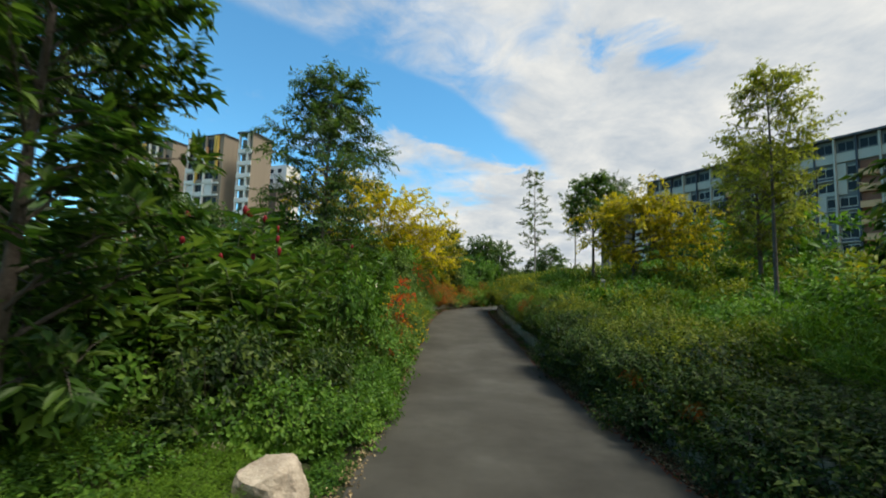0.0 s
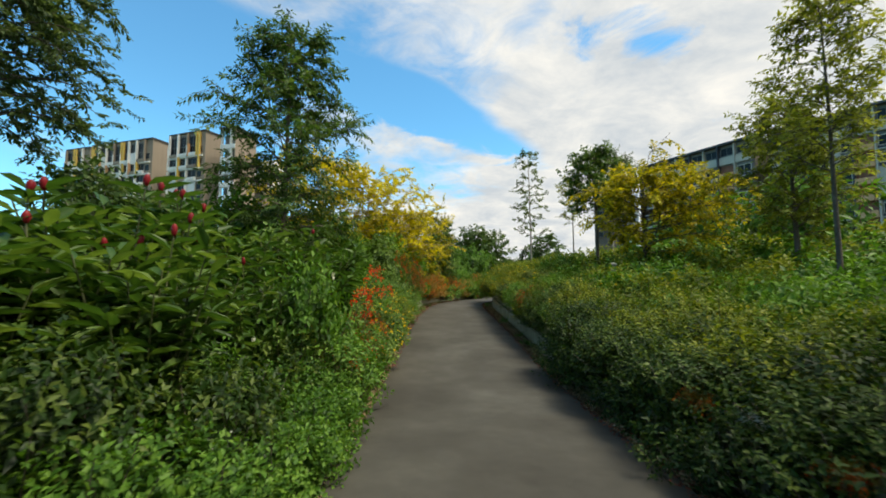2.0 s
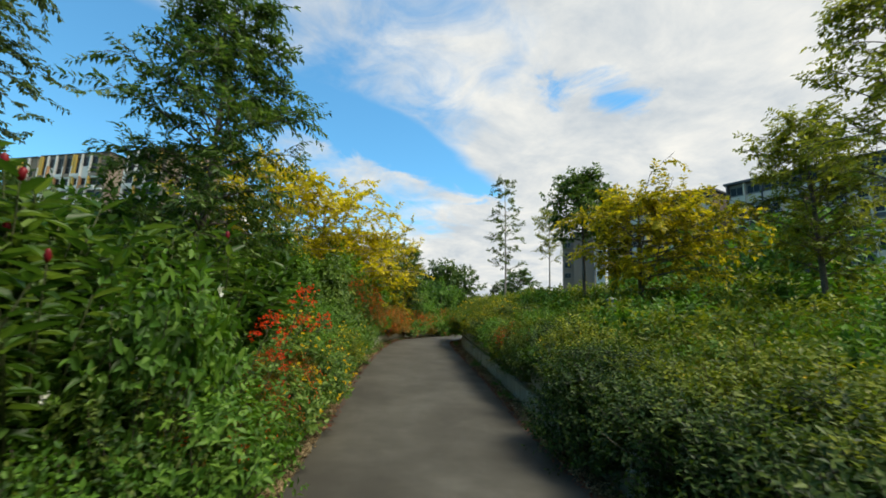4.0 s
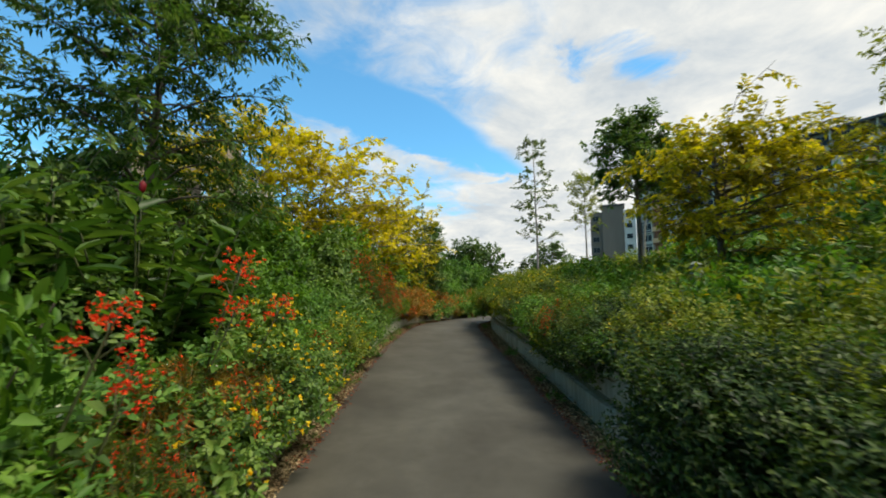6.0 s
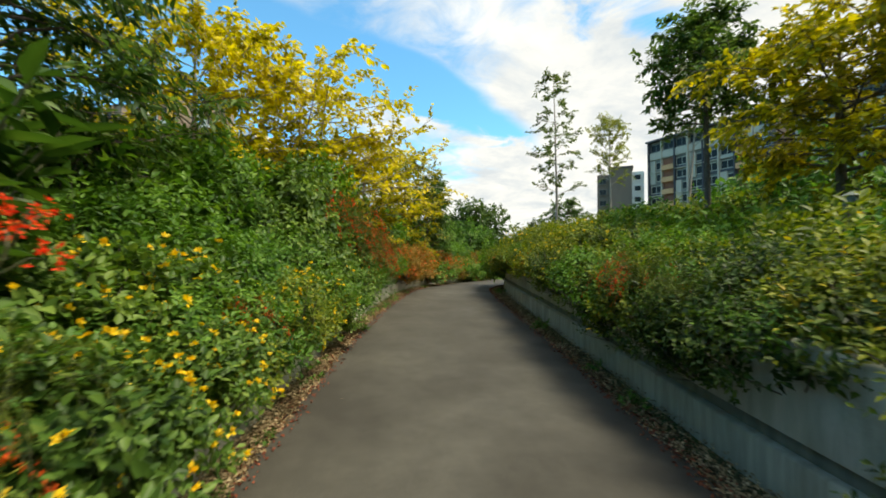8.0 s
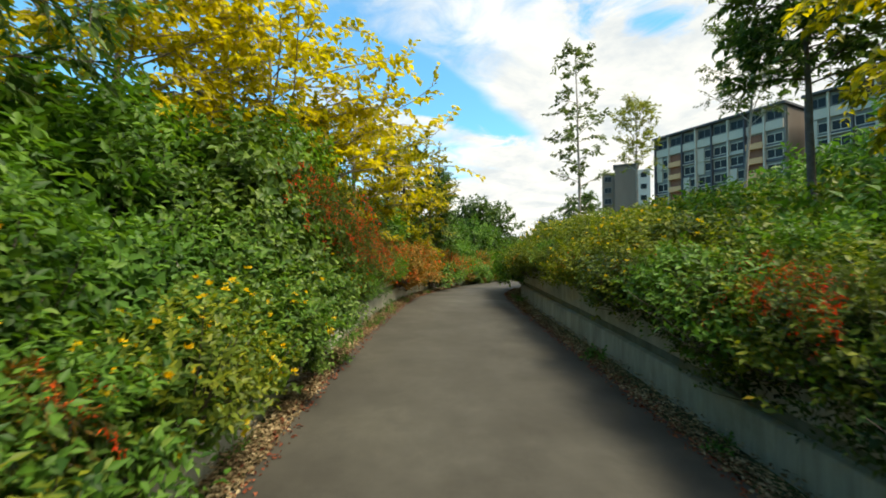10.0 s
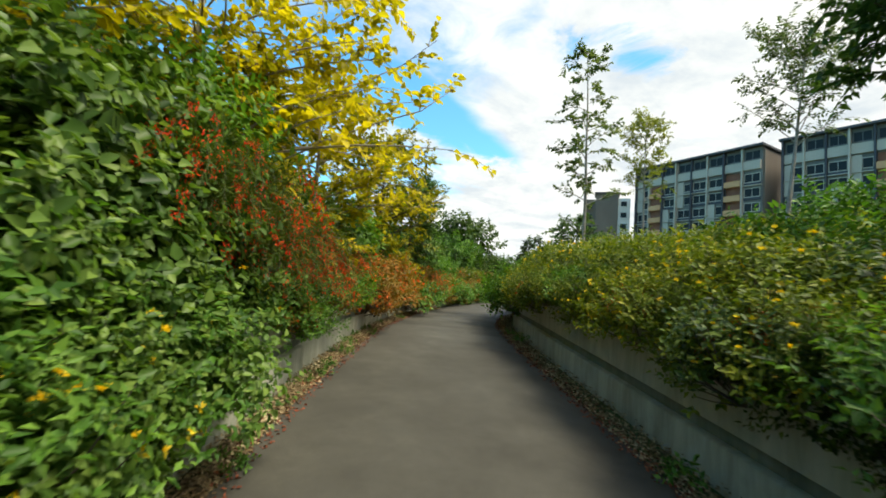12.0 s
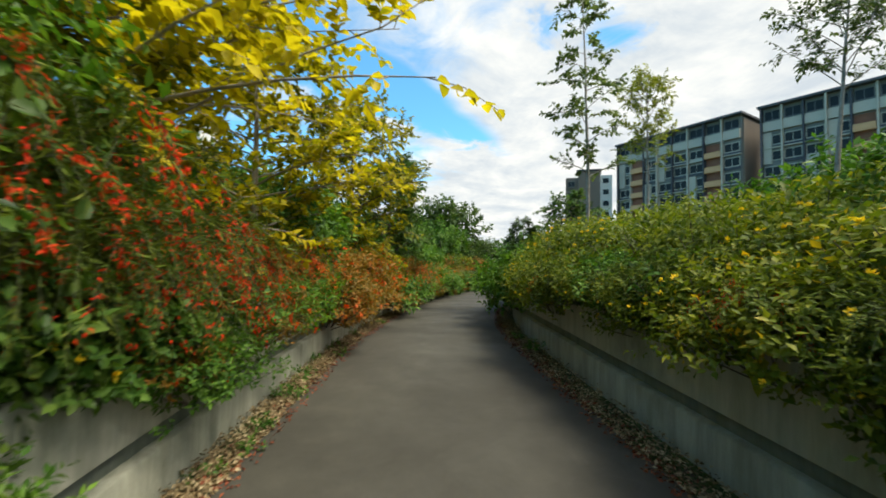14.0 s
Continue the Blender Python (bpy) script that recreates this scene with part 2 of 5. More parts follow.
LEAF_MID = leaf_material("leaf_mid_green", (0.020, 0.062, 0.008), (0.070, 0.165, 0.018), (0.165, 0.290, 0.040))
LEAF_FRESH = leaf_material("leaf_fresh_green", (0.032, 0.088, 0.014), (0.086, 0.195, 0.030), (0.190, 0.330, 0.066))
# hedge shade is put into the dark stops, leaf highlights into the light one
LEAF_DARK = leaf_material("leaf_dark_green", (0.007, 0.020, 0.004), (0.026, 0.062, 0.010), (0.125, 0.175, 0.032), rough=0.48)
LEAF_LANCE = leaf_material("leaf_lance", (0.016, 0.046, 0.009), (0.052, 0.110, 0.020), (0.150, 0.222, 0.050), rough=0.42)
LEAF_OLIVE = leaf_material("leaf_olive", (0.038, 0.070, 0.008), (0.125, 0.170, 0.014), (0.280, 0.295, 0.024), odd=(0.48, 0.34, 0.02))
LEAF_BROAD = leaf_material("leaf_broad", (0.024, 0.060, 0.011), (0.080, 0.154, 0.024), (0.200, 0.290, 0.058), rough=0.46)
LEAF_FEATHER = leaf_material("leaf_feathery", (0.045, 0.100, 0.008), (0.095, 0.190, 0.014), (0.175, 0.285, 0.028), rough=0.6)
LEAF_WHIP = leaf_material("leaf_whip", (0.036, 0.072, 0.009), (0.105, 0.155, 0.018), (0.230, 0.270, 0.038), rough=0.55)
LEAF_BRONZE = leaf_material("leaf_bronze", (0.080, 0.080, 0.012), (0.195, 0.130, 0.020), (0.370, 0.155, 0.024), odd=(0.60, 0.12, 0.02))
LEAF_YELLOW = leaf_material("leaf_yellow", (0.125, 0.150, 0.010), (0.450, 0.380, 0.013), (0.730, 0.590, 0.025), trans=0.5)
LEAF_GOLD = leaf_material("leaf_gold_green", (0.085, 0.110, 0.010), (0.320, 0.290, 0.014), (0.680, 0.540, 0.020), trans=0.42)
LEAF_TREE = leaf_material("leaf_tree", (0.016, 0.046, 0.012), (0.056, 0.116, 0.028), (0.150, 0.225, 0.062), trans=0.36)
LEAF_PALE = leaf_material("leaf_pale_tree", (0.070, 0.100, 0.014), (0.190, 0.220, 0.032), (0.350, 0.360, 0.060), trans=0.46)
LEAF_GREY = leaf_material("leaf_grey_tree", (0.030, 0.058, 0.024), (0.085, 0.130, 0.048), (0.185, 0.235, 0.090), trans=0.38)
LEAF_FAR = leaf_material("leaf_far_wood", (0.022, 0.050, 0.012), (0.058, 0.105, 0.024), (0.120, 0.170, 0.042))
RED_FLOWER = leaf_material("red_petals", (0.50, 0.018, 0.006), (0.80, 0.050, 0.012), (0.86, 0.130, 0.028), trans=0.4, rough=0.6)
CORAL_FLOWER = leaf_material("coral_petals", (0.55, 0.040, 0.008), (0.76, 0.095, 0.016), (0.80, 0.210, 0.035), trans=0.4, rough=0.6)
CRIMSON = leaf_material("crimson_bracts", (0.12, 0.008, 0.012), (0.22, 0.012, 0.018), (0.32, 0.030, 0.034), trans=0.15, rough=0.4)
YELLOW_FLOWER = leaf_material("yellow_petals", (0.70, 0.40, 0.010), (0.84, 0.58, 0.016), (0.86, 0.70, 0.090), trans=0.35, rough=0.6)
WHITE_FLOWER = leaf_material("white_petals", (0.70, 0.70, 0.66), (0.80, 0.80, 0.78), (0.84, 0.84, 0.82), trans=0.3, rough=0.6)
LITTER = leaf_material("dry_leaf_litter", (0.065, 0.042, 0.022), (0.240, 0.175, 0.090), (0.500, 0.410, 0.250), trans=0.05, rough=0.8)
LITTER_RED = leaf_material("red_leaf_litter", (0.095, 0.028, 0.014), (0.210, 0.058, 0.028), (0.320, 0.125, 0.060), trans=0.05, rough=0.8)


# ---------------------------------------------------------------- mesh tools
def mesh_object(name, V, F, material, parent=None, label="", smooth=False):
    me = bpy.data.meshes.new(name)
    V = np.asarray(V, dtype=np.float32).reshape(-1, 3)
    if isinstance(F, np.ndarray):
        k = F.shape[1]
        me.vertices.add(len(V))
        me.vertices.foreach_set("co", V.ravel())
        me.loops.add(F.size)
        me.loops.foreach_set("vertex_index", F.ravel().astype(np.int32))
        me.polygons.add(len(F))
        me.polygons.foreach_set("loop_start", np.arange(0, F.size, k, dtype=np.int32))
        me.update(calc_edges=True)
    else:
        me.from_pydata(V.tolist(), [], F)
        me.update()
    if smooth:
        me.polygons.foreach_set("use_smooth", np.ones(len(me.polygons), dtype=bool))
    me.materials.append(material)
    ob = new(name, me)
    if parent:
        ob.parent = parent
    if label:
        tagged(ob, label)
    return ob


def part(name, bm, material, parent, label="", smooth=False):
    me = bpy.data.meshes.new(name)
    bm.to_mesh(me)
    bm.free()
    if smooth:
        me.polygons.foreach_set("use_smooth", np.ones(len(me.polygons), dtype=bool))
    me.materials.append(material)
    ob = new(name, me)
    if parent:
        ob.parent = parent
    if label:
        tagged(ob, label)
    return ob


def unit(v):
    return v / np.maximum(np.linalg.norm(v, axis=-1, keepdims=True), 1e-9)


def leaf_blades(P, D, U, length, width, fold=0.18, droop=0.15, full=False):
    """Leaves folded along the midrib: P base points, D ways, U up sides. full: six-sided blades, else kites. Gives vertices and faces."""
    n = len(P)
    D = unit(D)
    S = unit(np.cross(D, U))
    Nn = np.cross(S, D)
    Ln, Wn = (np.broadcast_to(np.asarray(a, float), (n,))[:, None] for a in (length, width))
    tip = P + D * Ln - Nn * Ln * droop
    if not full:
        m = P + D * Ln * 0.42 + Nn * Wn * fold - Nn * Ln * droop * 0.15
        V = np.stack([P, m + S * Wn * 0.52, tip, m - S * Wn * 0.52], 1)
        i = np.arange(n)[:, None] * 4
        return V.reshape(-1, 3), np.concatenate([i + np.array([[0, 1, 2]]), i + np.array([[0, 2, 3]])])
    a = P + D * Ln * 0.34 + Nn * Wn * fold - Nn * Ln * droop * 0.1
    b = P + D * Ln * 0.70 + Nn * Wn * fold * 0.7 - Nn * Ln * droop * 0.45
    V = np.stack([P, a + S * Wn * 0.5, b + S * Wn * 0.37, tip, b - S * Wn * 0.37, a - S * Wn * 0.5], 1)
    i = np.arange(n)[:, None] * 6
    F = np.concatenate([i + np.array([[0, 1, 2]]), i + np.array([[0, 2, 3]]), i + np.array([[0, 3, 4]]), i + np.array([[0, 4, 5]])])
    return V.reshape(-1, 3), F


def tubes(lines, sides=5):
    """Tapered tubes along polylines [(points, radii)], as vertices and faces."""
    VV, FF, k = [], [], 0
    ang = np.linspace(0, 2 * np.pi, sides, endpoint=False)
    for pts, rad in lines:
        pts, rad = np.asarray(pts, float), np.asarray(rad, float)
        tan = unit(np.gradient(pts, axis=0))
        ref = np.array([0.31, 0.17, 0.93]) if abs(tan[0, 2]) < 0.9 else np.array([1.0, 0.1, 0.0])
        a = unit(np.cross(tan, ref))
        b = np.cross(tan, a)
        ring = pts[:, None] + rad[:, None, None] * (a[:, None] * np.cos(ang)[None, :, None] + b[:, None] * np.sin(ang)[None, :, None])
        m = len(pts)
        VV.append(ring.reshape(-1, 3))
        r, s = np.meshgrid(np.arange(m - 1), np.arange(sides), indexing="ij")
        s2 = (s + 1) % sides
        FF.append(np.stack([k + r * sides + s, k + r * sides + s2, k + (r + 1) * sides + s2, k + (r + 1) * sides + s], -1).reshape(-1, 4))
        k += m * sides
    return np.concatenate(VV), np.concatenate(FF)


def join(pieces):
    VV, FF, k = [], [], 0
    for v, f in pieces:
        VV.append(v)
        FF.append(f + k)
        k += len(v)
    return np.concatenate(VV), np.concatenate(FF)


# ---------------------------------------------------------------- the lie of the land
def smooth_curve(pts, spread=0.7):
    ys = np.arange(-40, 130, 0.1)
    v = np.interp(ys, [p[0] for p in pts], [p[1] for p in pts])
    k = np.exp(-0.5 * (np.arange(-25, 26) * 0.1 / spread) ** 2)
    v2 = np.convolve(np.pad(v, 25, mode="edge"), k / k.sum(), mode="valid")
    return lambda y: np.interp(y, ys, v2)


path_level = smooth_curve([(-40, 0.1), (0, 0), (2, -0.05), (4, -0.12), (6, -0.18), (7.5, -0.26), (9, -0.27), (10.5, -0.22), (12, -0.11), (13.5, 0.0),
                           (15, 0.14), (16.8, 0.29), (19, 0.43), (21, 0.44), (25, 0.35), (33, 0.15), (60, 0.1)])
path_left = smooth_curve([(-40, -0.9), (0, -0.8), (4, -0.68), (9, -0.72), (13, -0.70), (15, -0.62), (17, -0.42), (19, -0.17), (21, 0.12), (24, 0.62), (28, 1.65),
                          (33, 2.75), (36, 4.0), (40, 6.5), (44, 9.5), (120, 60)])
path_right = smooth_curve([(-40, 2.3), (0, 2.3), (4, 2.32), (9, 2.45), (12, 2.47), (14, 2.44), (16, 2.34), (18, 2.28), (20, 2.38), (22, 2.7), (25, 3.5), (28, 4.6),
                           (33, 6.6), (36, 8.2), (40, 11), (120, 66)])
wall_left_height = smooth_curve([(-40, 0.0), (6.6, 0.0), (8.6, 0.72), (14, 0.78), (18, 0.85), (40, 0.8)])
wall_right_height = smooth_curve([(-40, 0.5), (3, 0.52), (6, 0.6), (9, 0.92), (14, 1.0), (40, 0.9)])


def terrain(x, y):
    """Height of the planted ground."""
    x, y = np.asarray(x, float), np.asarray(y, float)
    g = path_level(y)
    dl, dr = path_left(y) - 0.38 - x, x - path_right(y) - 0.36
    fade = np.clip((70 - np.abs(y - 15)) / 30, 0, 1)
    hl = np.where(dl > 0, (wall_left_height(y) - 0.06 + 0.9 * (1 - np.exp(-np.maximum(dl, 0) / 6.0))) * fade, 0)
    hr = np.where(dr > 0, (wall_right_height(y) - 0.06 + 1.1 * (1 - np.exp(-np.maximum(dr, 0) / 6.0))) * fade, 0)
    return g - 0.03 + hl + hr


def build_ground():
    xs_side = np.concatenate([[0.0, 0.25, 0.6, 1.1, 1.8, 2.6, 3.6, 5, 7, 10, 14, 20, 30, 45, 70, 110, 180, 300, 600, 1500]])
    ys = np.concatenate([[-1500, -500, -200, -100, -60, -40], np.arange(-30, 46, 0.5), [48, 52, 58, 66, 76, 90, 110, 150, 220, 350, 600, 1500]])
    rows = []
    for y in ys:
        yc = float(np.clip(y, -40, 44))
        l, r = float(path_left(yc)) - 0.39, float(path_right(yc)) + 0.37
        row = [(l - d, y, float(terrain(l - d, yc))) for d in xs_side[:0:-1]]
        row += [(l, y, float(terrain(l - 0.001, yc))), (l + 0.001, y, float(path_level(yc)) - 0.05), (r - 0.001, y, float(path_level(yc)) - 0.05), (r, y, float(terrain(r + 0.001, yc)))]
        row += [(r + d, y, float(terrain(r + d, yc))) for d in xs_side[1:]]
        rows.append(row)
    k = len(rows[0])
    V = np.array(rows).reshape(-1, 3)
    i, j = np.meshgrid(np.arange(len(rows) - 1), np.arange(k - 1), indexing="ij")
    F = np.stack([i * k + j, i * k + j + 1, (i + 1) * k + j + 1, (i + 1) * k + j], -1).reshape(-1, 4)
    ob = mesh_object("ground", V, F, MEADOW)
    tagged(ob, "dark planting soil with patches of short grass", "ground", kind="structure")


def sweep(name, profile, edge, ys, material, label, category, side):
    """A wall or strip along a path edge: profile(y) gives (outward, height) pairs."""
    rows = []
    for y in ys:
        e, g = float(edge(y)), float(path_level(y))
        rows.append([(e + side * o, y, g + h) for o, h in profile(float(y))])
    k = len(rows[0])
    V = np.array(rows).reshape(-1, 3)
    i, j = np.meshgrid(np.arange(len(rows) - 1), np.arange(k - 1), indexing="ij")
    q = [i * k + j, i * k + j + 1, (i + 1) * k + j + 1, (i + 1) * k + j]
    F = np.stack(q if side < 0 else q[::-1], -1).reshape(-1, 4)
    ob = mesh_object(name, V, F, material)
    return tagged(ob, label, category, kind="structure")


def build_path():
    ys = np.arange(-30, 44.1, 0.25)
    u = np.linspace(0, 1, 13)
    rows = []
    for y in ys:
        l, r, g = float(path_left(y)) + 0.02, float(path_right(y)) - 0.1 - 0.14 * math.exp(-max(0.0, y) / 6.0), float(path_level(y))
        wob = 0.025 * math.sin(y * 3.1) + 0.02 * math.sin(y * 7.7 + 1)
        rows.append([(l - 0.02 + wob * (1 - a) * 0.7 + (r - l + 0.03) * a, y, g + 0.018 * math.sin(math.pi * a) + 0.004 * noise.noise(Vector((a * 5, y * 1.3, 0)))) for a in u])
    k = len(u)
    V = np.array(rows).reshape(-1, 3)
    i, j = np.meshgrid(np.arange(len(ys) - 1), np.arange(k - 1), indexing="ij")
    F = np.stack([i * k + j, i * k + j + 1, (i + 1) * k + j + 1, (i + 1) * k + j], -1).reshape(-1, 4)
    tagged(mesh_object("path", V, F, ASPHALT, smooth=True), "grey-brown asphalt footpath, worn smooth, curving gently", "path", kind="structure")


def build_walls():
    yr = np.arange(-6, 40.1, 0.5)
    yl = np.arange(7.0, 40.1, 0.5)
    for side, edge, ys, height, tag in ((1, path_right, yr, wall_right_height, "right"), (-1, path_left, yl, wall_left_height, "left")):
        h = lambda y: max(0.12, float(height(y)))
        low = lambda y: min(0.26, h(y) * 0.45)
        foot = 0.23 if side > 0 else 0.25
        sweep("wall_plinth_" + tag, lambda y: [(foot, -0.1), (foot, low(y) - 0.012), (foot + 0.012, low(y)), (foot + 0.085, low(y) + 0.004)],
              edge, ys, PLINTH, "bare concrete plinth at the foot of the planter wall", "wall", side)
        # shallow groove whose shade is put into the band's darker colour
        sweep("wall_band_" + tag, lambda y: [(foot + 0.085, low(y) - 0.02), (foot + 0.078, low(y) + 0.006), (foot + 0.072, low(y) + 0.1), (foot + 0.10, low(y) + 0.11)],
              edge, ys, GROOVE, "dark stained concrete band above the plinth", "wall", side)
        sweep("wall_" + tag, lambda y: [(foot + 0.04, low(y) + 0.104), (foot + 0.04, h(y) - 0.015), (foot + 0.055, h(y)), (foot + 0.2, h(y)), (foot + 0.215, h(y) - 0.012), (foot + 0.215, -0.1)],
              edge, ys, WALL_PAINT, "low pale grey-green painted concrete planter wall, stained", "wall", side)


build_ground()
build_path()
build_walls()


# ---------------------------------------------------------------- shrubs
def shoots_on_dome(rng, n, rx, h, base=0.35, under=-0.5, lump=0.32):
    """Shoot tips on an uneven dome, and the ways in which they point."""
    z = rng.uniform(under, 1.0, n)
    a = rng.uniform(0, 2 * np.pi, n)
    s = np.sqrt(np.maximum(0, 1 - z * z))
    d = np.stack([s * np.cos(a), s * np.sin(a), z], 1)
    ph = rng.uniform(0, 6.28, 6)
    bumpy = 1 + lump * (np.sin(3 * a + ph[0]) * s + np.sin(5 * a + ph[1] + 3 * z) * 0.6 * s + np.sin(4 * z + ph[2]) * 0.5) / 1.6
    r = bumpy * rng.uniform(0.72, 1.06, n)
    tip = np.stack([d[:, 0] * rx * r, d[:, 1] * rx * r, h * base + d[:, 2] * h * (1 - base) * r], 1)
    way = unit(np.stack([d[:, 0] / rx, d[:, 1] / rx, d[:, 2] / h], 1))
    return tip, way


def leafy(rng, tip, way, per, shoot, length, width, up=0.45, spread=0.95, fold=0.18, droop=0.2, full=False):
    """Leaves set alternately along the end of each shoot."""
    n = len(tip)
    way = unit(way + np.array([0, 0, up]) + rng.normal(0, 0.22, (n, 3)))
    s = np.tile(np.linspace(0, 1, per), n)
    P = np.repeat(tip, per, 0) - np.repeat(way, per, 0) * ((1 - s) * shoot)[:, None]
    ref = unit(rng.normal(0, 1, (n, 3)))
    a = unit(np.cross(way, ref))
    b = np.cross(way, a)
    ang = np.tile(np.arange(per) * 2.4, n) + rng.normal(0, 0.35, n * per)
    side = np.repeat(a, per, 0) * np.cos(ang)[:, None] + np.repeat(b, per, 0) * np.sin(ang)[:, None]
    W = np.repeat(way, per, 0)
    D = unit(side * spread + W * (0.35 + 0.7 * s)[:, None] + rng.normal(0, 0.12, (n * per, 3)))
    U = unit(W + np.array([0, 0, 0.6]) + rng.normal(0, 0.25, (n * per, 3)))
    k = rng.uniform(0.6, 1.15, n * per) * (1 - 0.25 * s)
    return leaf_blades(P, D, U, length * k, width * k, fold, droop, full)


def stems(rng, tip, count, radius):
    pick = rng.choice(len(tip), min(count, len(tip)), replace=False)
    lines = []
    for t in tip[pick]:
        b = np.array([t[0] * 0.12, t[1] * 0.12, -0.05])
        m = (b + t) / 2 + np.array([t[0], t[1], 0]) * 0.12
        lines.append(([b, m, t * 0.985], [radius, radius * 0.75, radius * 0.35]))
    return tubes(lines, 3)


def petals(rng, C, per, size, way=None):
    """Small round flower heads at the points C."""
    n = len(C)
    d = unit(rng.normal(0, 1, (n * per, 3)) + np.array([0, 0, 0.9]))
    if way is not None:
        d = unit(d + np.repeat(way, per, 0))
    P = np.repeat(C, per, 0) + d * size * 0.25
    return leaf_blades(P, d, unit(rng.normal(0, 1, (n * per, 3))), size * rng.uniform(0.6, 1.0, n * per), size * 0.62, 0.1, 0.3)


def make_shrub(name, label, category, seed, rx, h, n, per, shoot, length, width, material, flower=None, flower_size=0.03, flowers=0, per_head=8, stem_material=None, **kw):
    rng = np.random.default_rng(seed)
    root = new(name)
    dome = {k: kw.pop(k) for k in ("base", "under", "lump") if k in kw}
    tip, way = shoots_on_dome(rng, n, rx, h, **dome)
    V, F = leafy(rng, tip, way, per, shoot, length, width, **kw)
    mesh_object("foliage", V, F, material, root)
    if rx > 0.2:
        V, F = stems(rng, tip, 18, 0.008)
        mesh_object("branching", V, F, stem_material or BARK, root)
    if flowers:
        for k in rng.choice(n, flowers, replace=False):
            V, F = petals(rng, np.zeros((1, 3)), per_head, flower_size, way[k:k + 1])
            head = mesh_object("flower_head", V, F, flower, root)
            head.location = tip[k] + way[k] * 0.03
    return tagged(root, label, category)


def make_firecracker(name, label, seed, reach, h, count, flower, leaf, red=1.0, hang=0.8, needles=44):
    """A fountain of thin arching green stems with whorls of needle leaves and hanging red tubes."""
    rng = np.random.default_rng(seed)
    root = new(name)
    lines, P, D, FP, FD = [], [], [], [], []
    s = np.linspace(0, 1, 7)
    ph = rng.uniform(0, 6.28)
    for i in range(count):
        a = rng.uniform(0, 2 * np.pi)
        r, top = reach * rng.uniform(0.35, 1.1), h * rng.uniform(0.65, 1.12)
        drop = top * hang * rng.uniform(0.5, 1.2)
        rad = r * s ** 1.25
        z = top * np.sin(s * np.pi * 0.62) / math.sin(np.pi * 0.5) - drop * s ** 3
        bend = rng.normal(0, 0.25) * s ** 2
        pts = np.stack([rad * np.cos(a + bend), rad * np.sin(a + bend), z], 1)
        lines.append((pts, np.linspace(0.0028, 0.001, 7)))
        tan = unit(np.gradient(pts, axis=0))
        for u in rng.uniform(0.15, 1.0, needles):
            k = min(5, int(u * 6))
            f = u * 6 - k
            P.append(pts[k] * (1 - f) + pts[k + 1] * f)
            D.append(tan[k] * 1.0 + rng.normal(0, 0.42, 3))
        if rng.uniform() < red and math.sin(5 * a + ph) > 0.3:
            for u in 1.0 - 0.42 * rng.beta(1.0, 2.2, rng.integers(22, 44)):
                k = min(5, int(u * 6))
                f = u * 6 - k
                FP.append(pts[k] * (1 - f) + pts[k + 1] * f + rng.normal(0, 0.02, 3))
                FD.append(np.array([0, 0, -0.7]) + rng.normal(0, 0.45, 3))
    P, D = np.array(P), np.array(D)
    V, F = leaf_blades(P, D, unit(rng.normal(0, 1, (len(P), 3))), rng.uniform(0.035, 0.09, len(P)), 0.0042, 0.1, 0.4)
    mesh_object("foliage", V, F, leaf, root)
    V, F = tubes(lines, 3)
    mesh_object("branching", V, F, STEM, root)
    FP, FD = np.array(FP), np.array(FD)
    V, F = leaf_blades(FP, FD, unit(rng.normal(0, 1, (len(FP), 3))), rng.uniform(0.024, 0.042, len(FP)), 0.0095, 0.5, 0.1)
    V2, F2 = leaf_blades(FP, FD, unit(rng.normal(0, 1, (len(FP), 3))), rng.uniform(0.024, 0.042, len(FP)), 0.0095, 0.5, 0.1)
    V, F = join([(V, F), (V2, F2)])
    tagged(mesh_object("blossom", V, F, flower, root), kind="stuff")
    return tagged(root, label, "shrub")


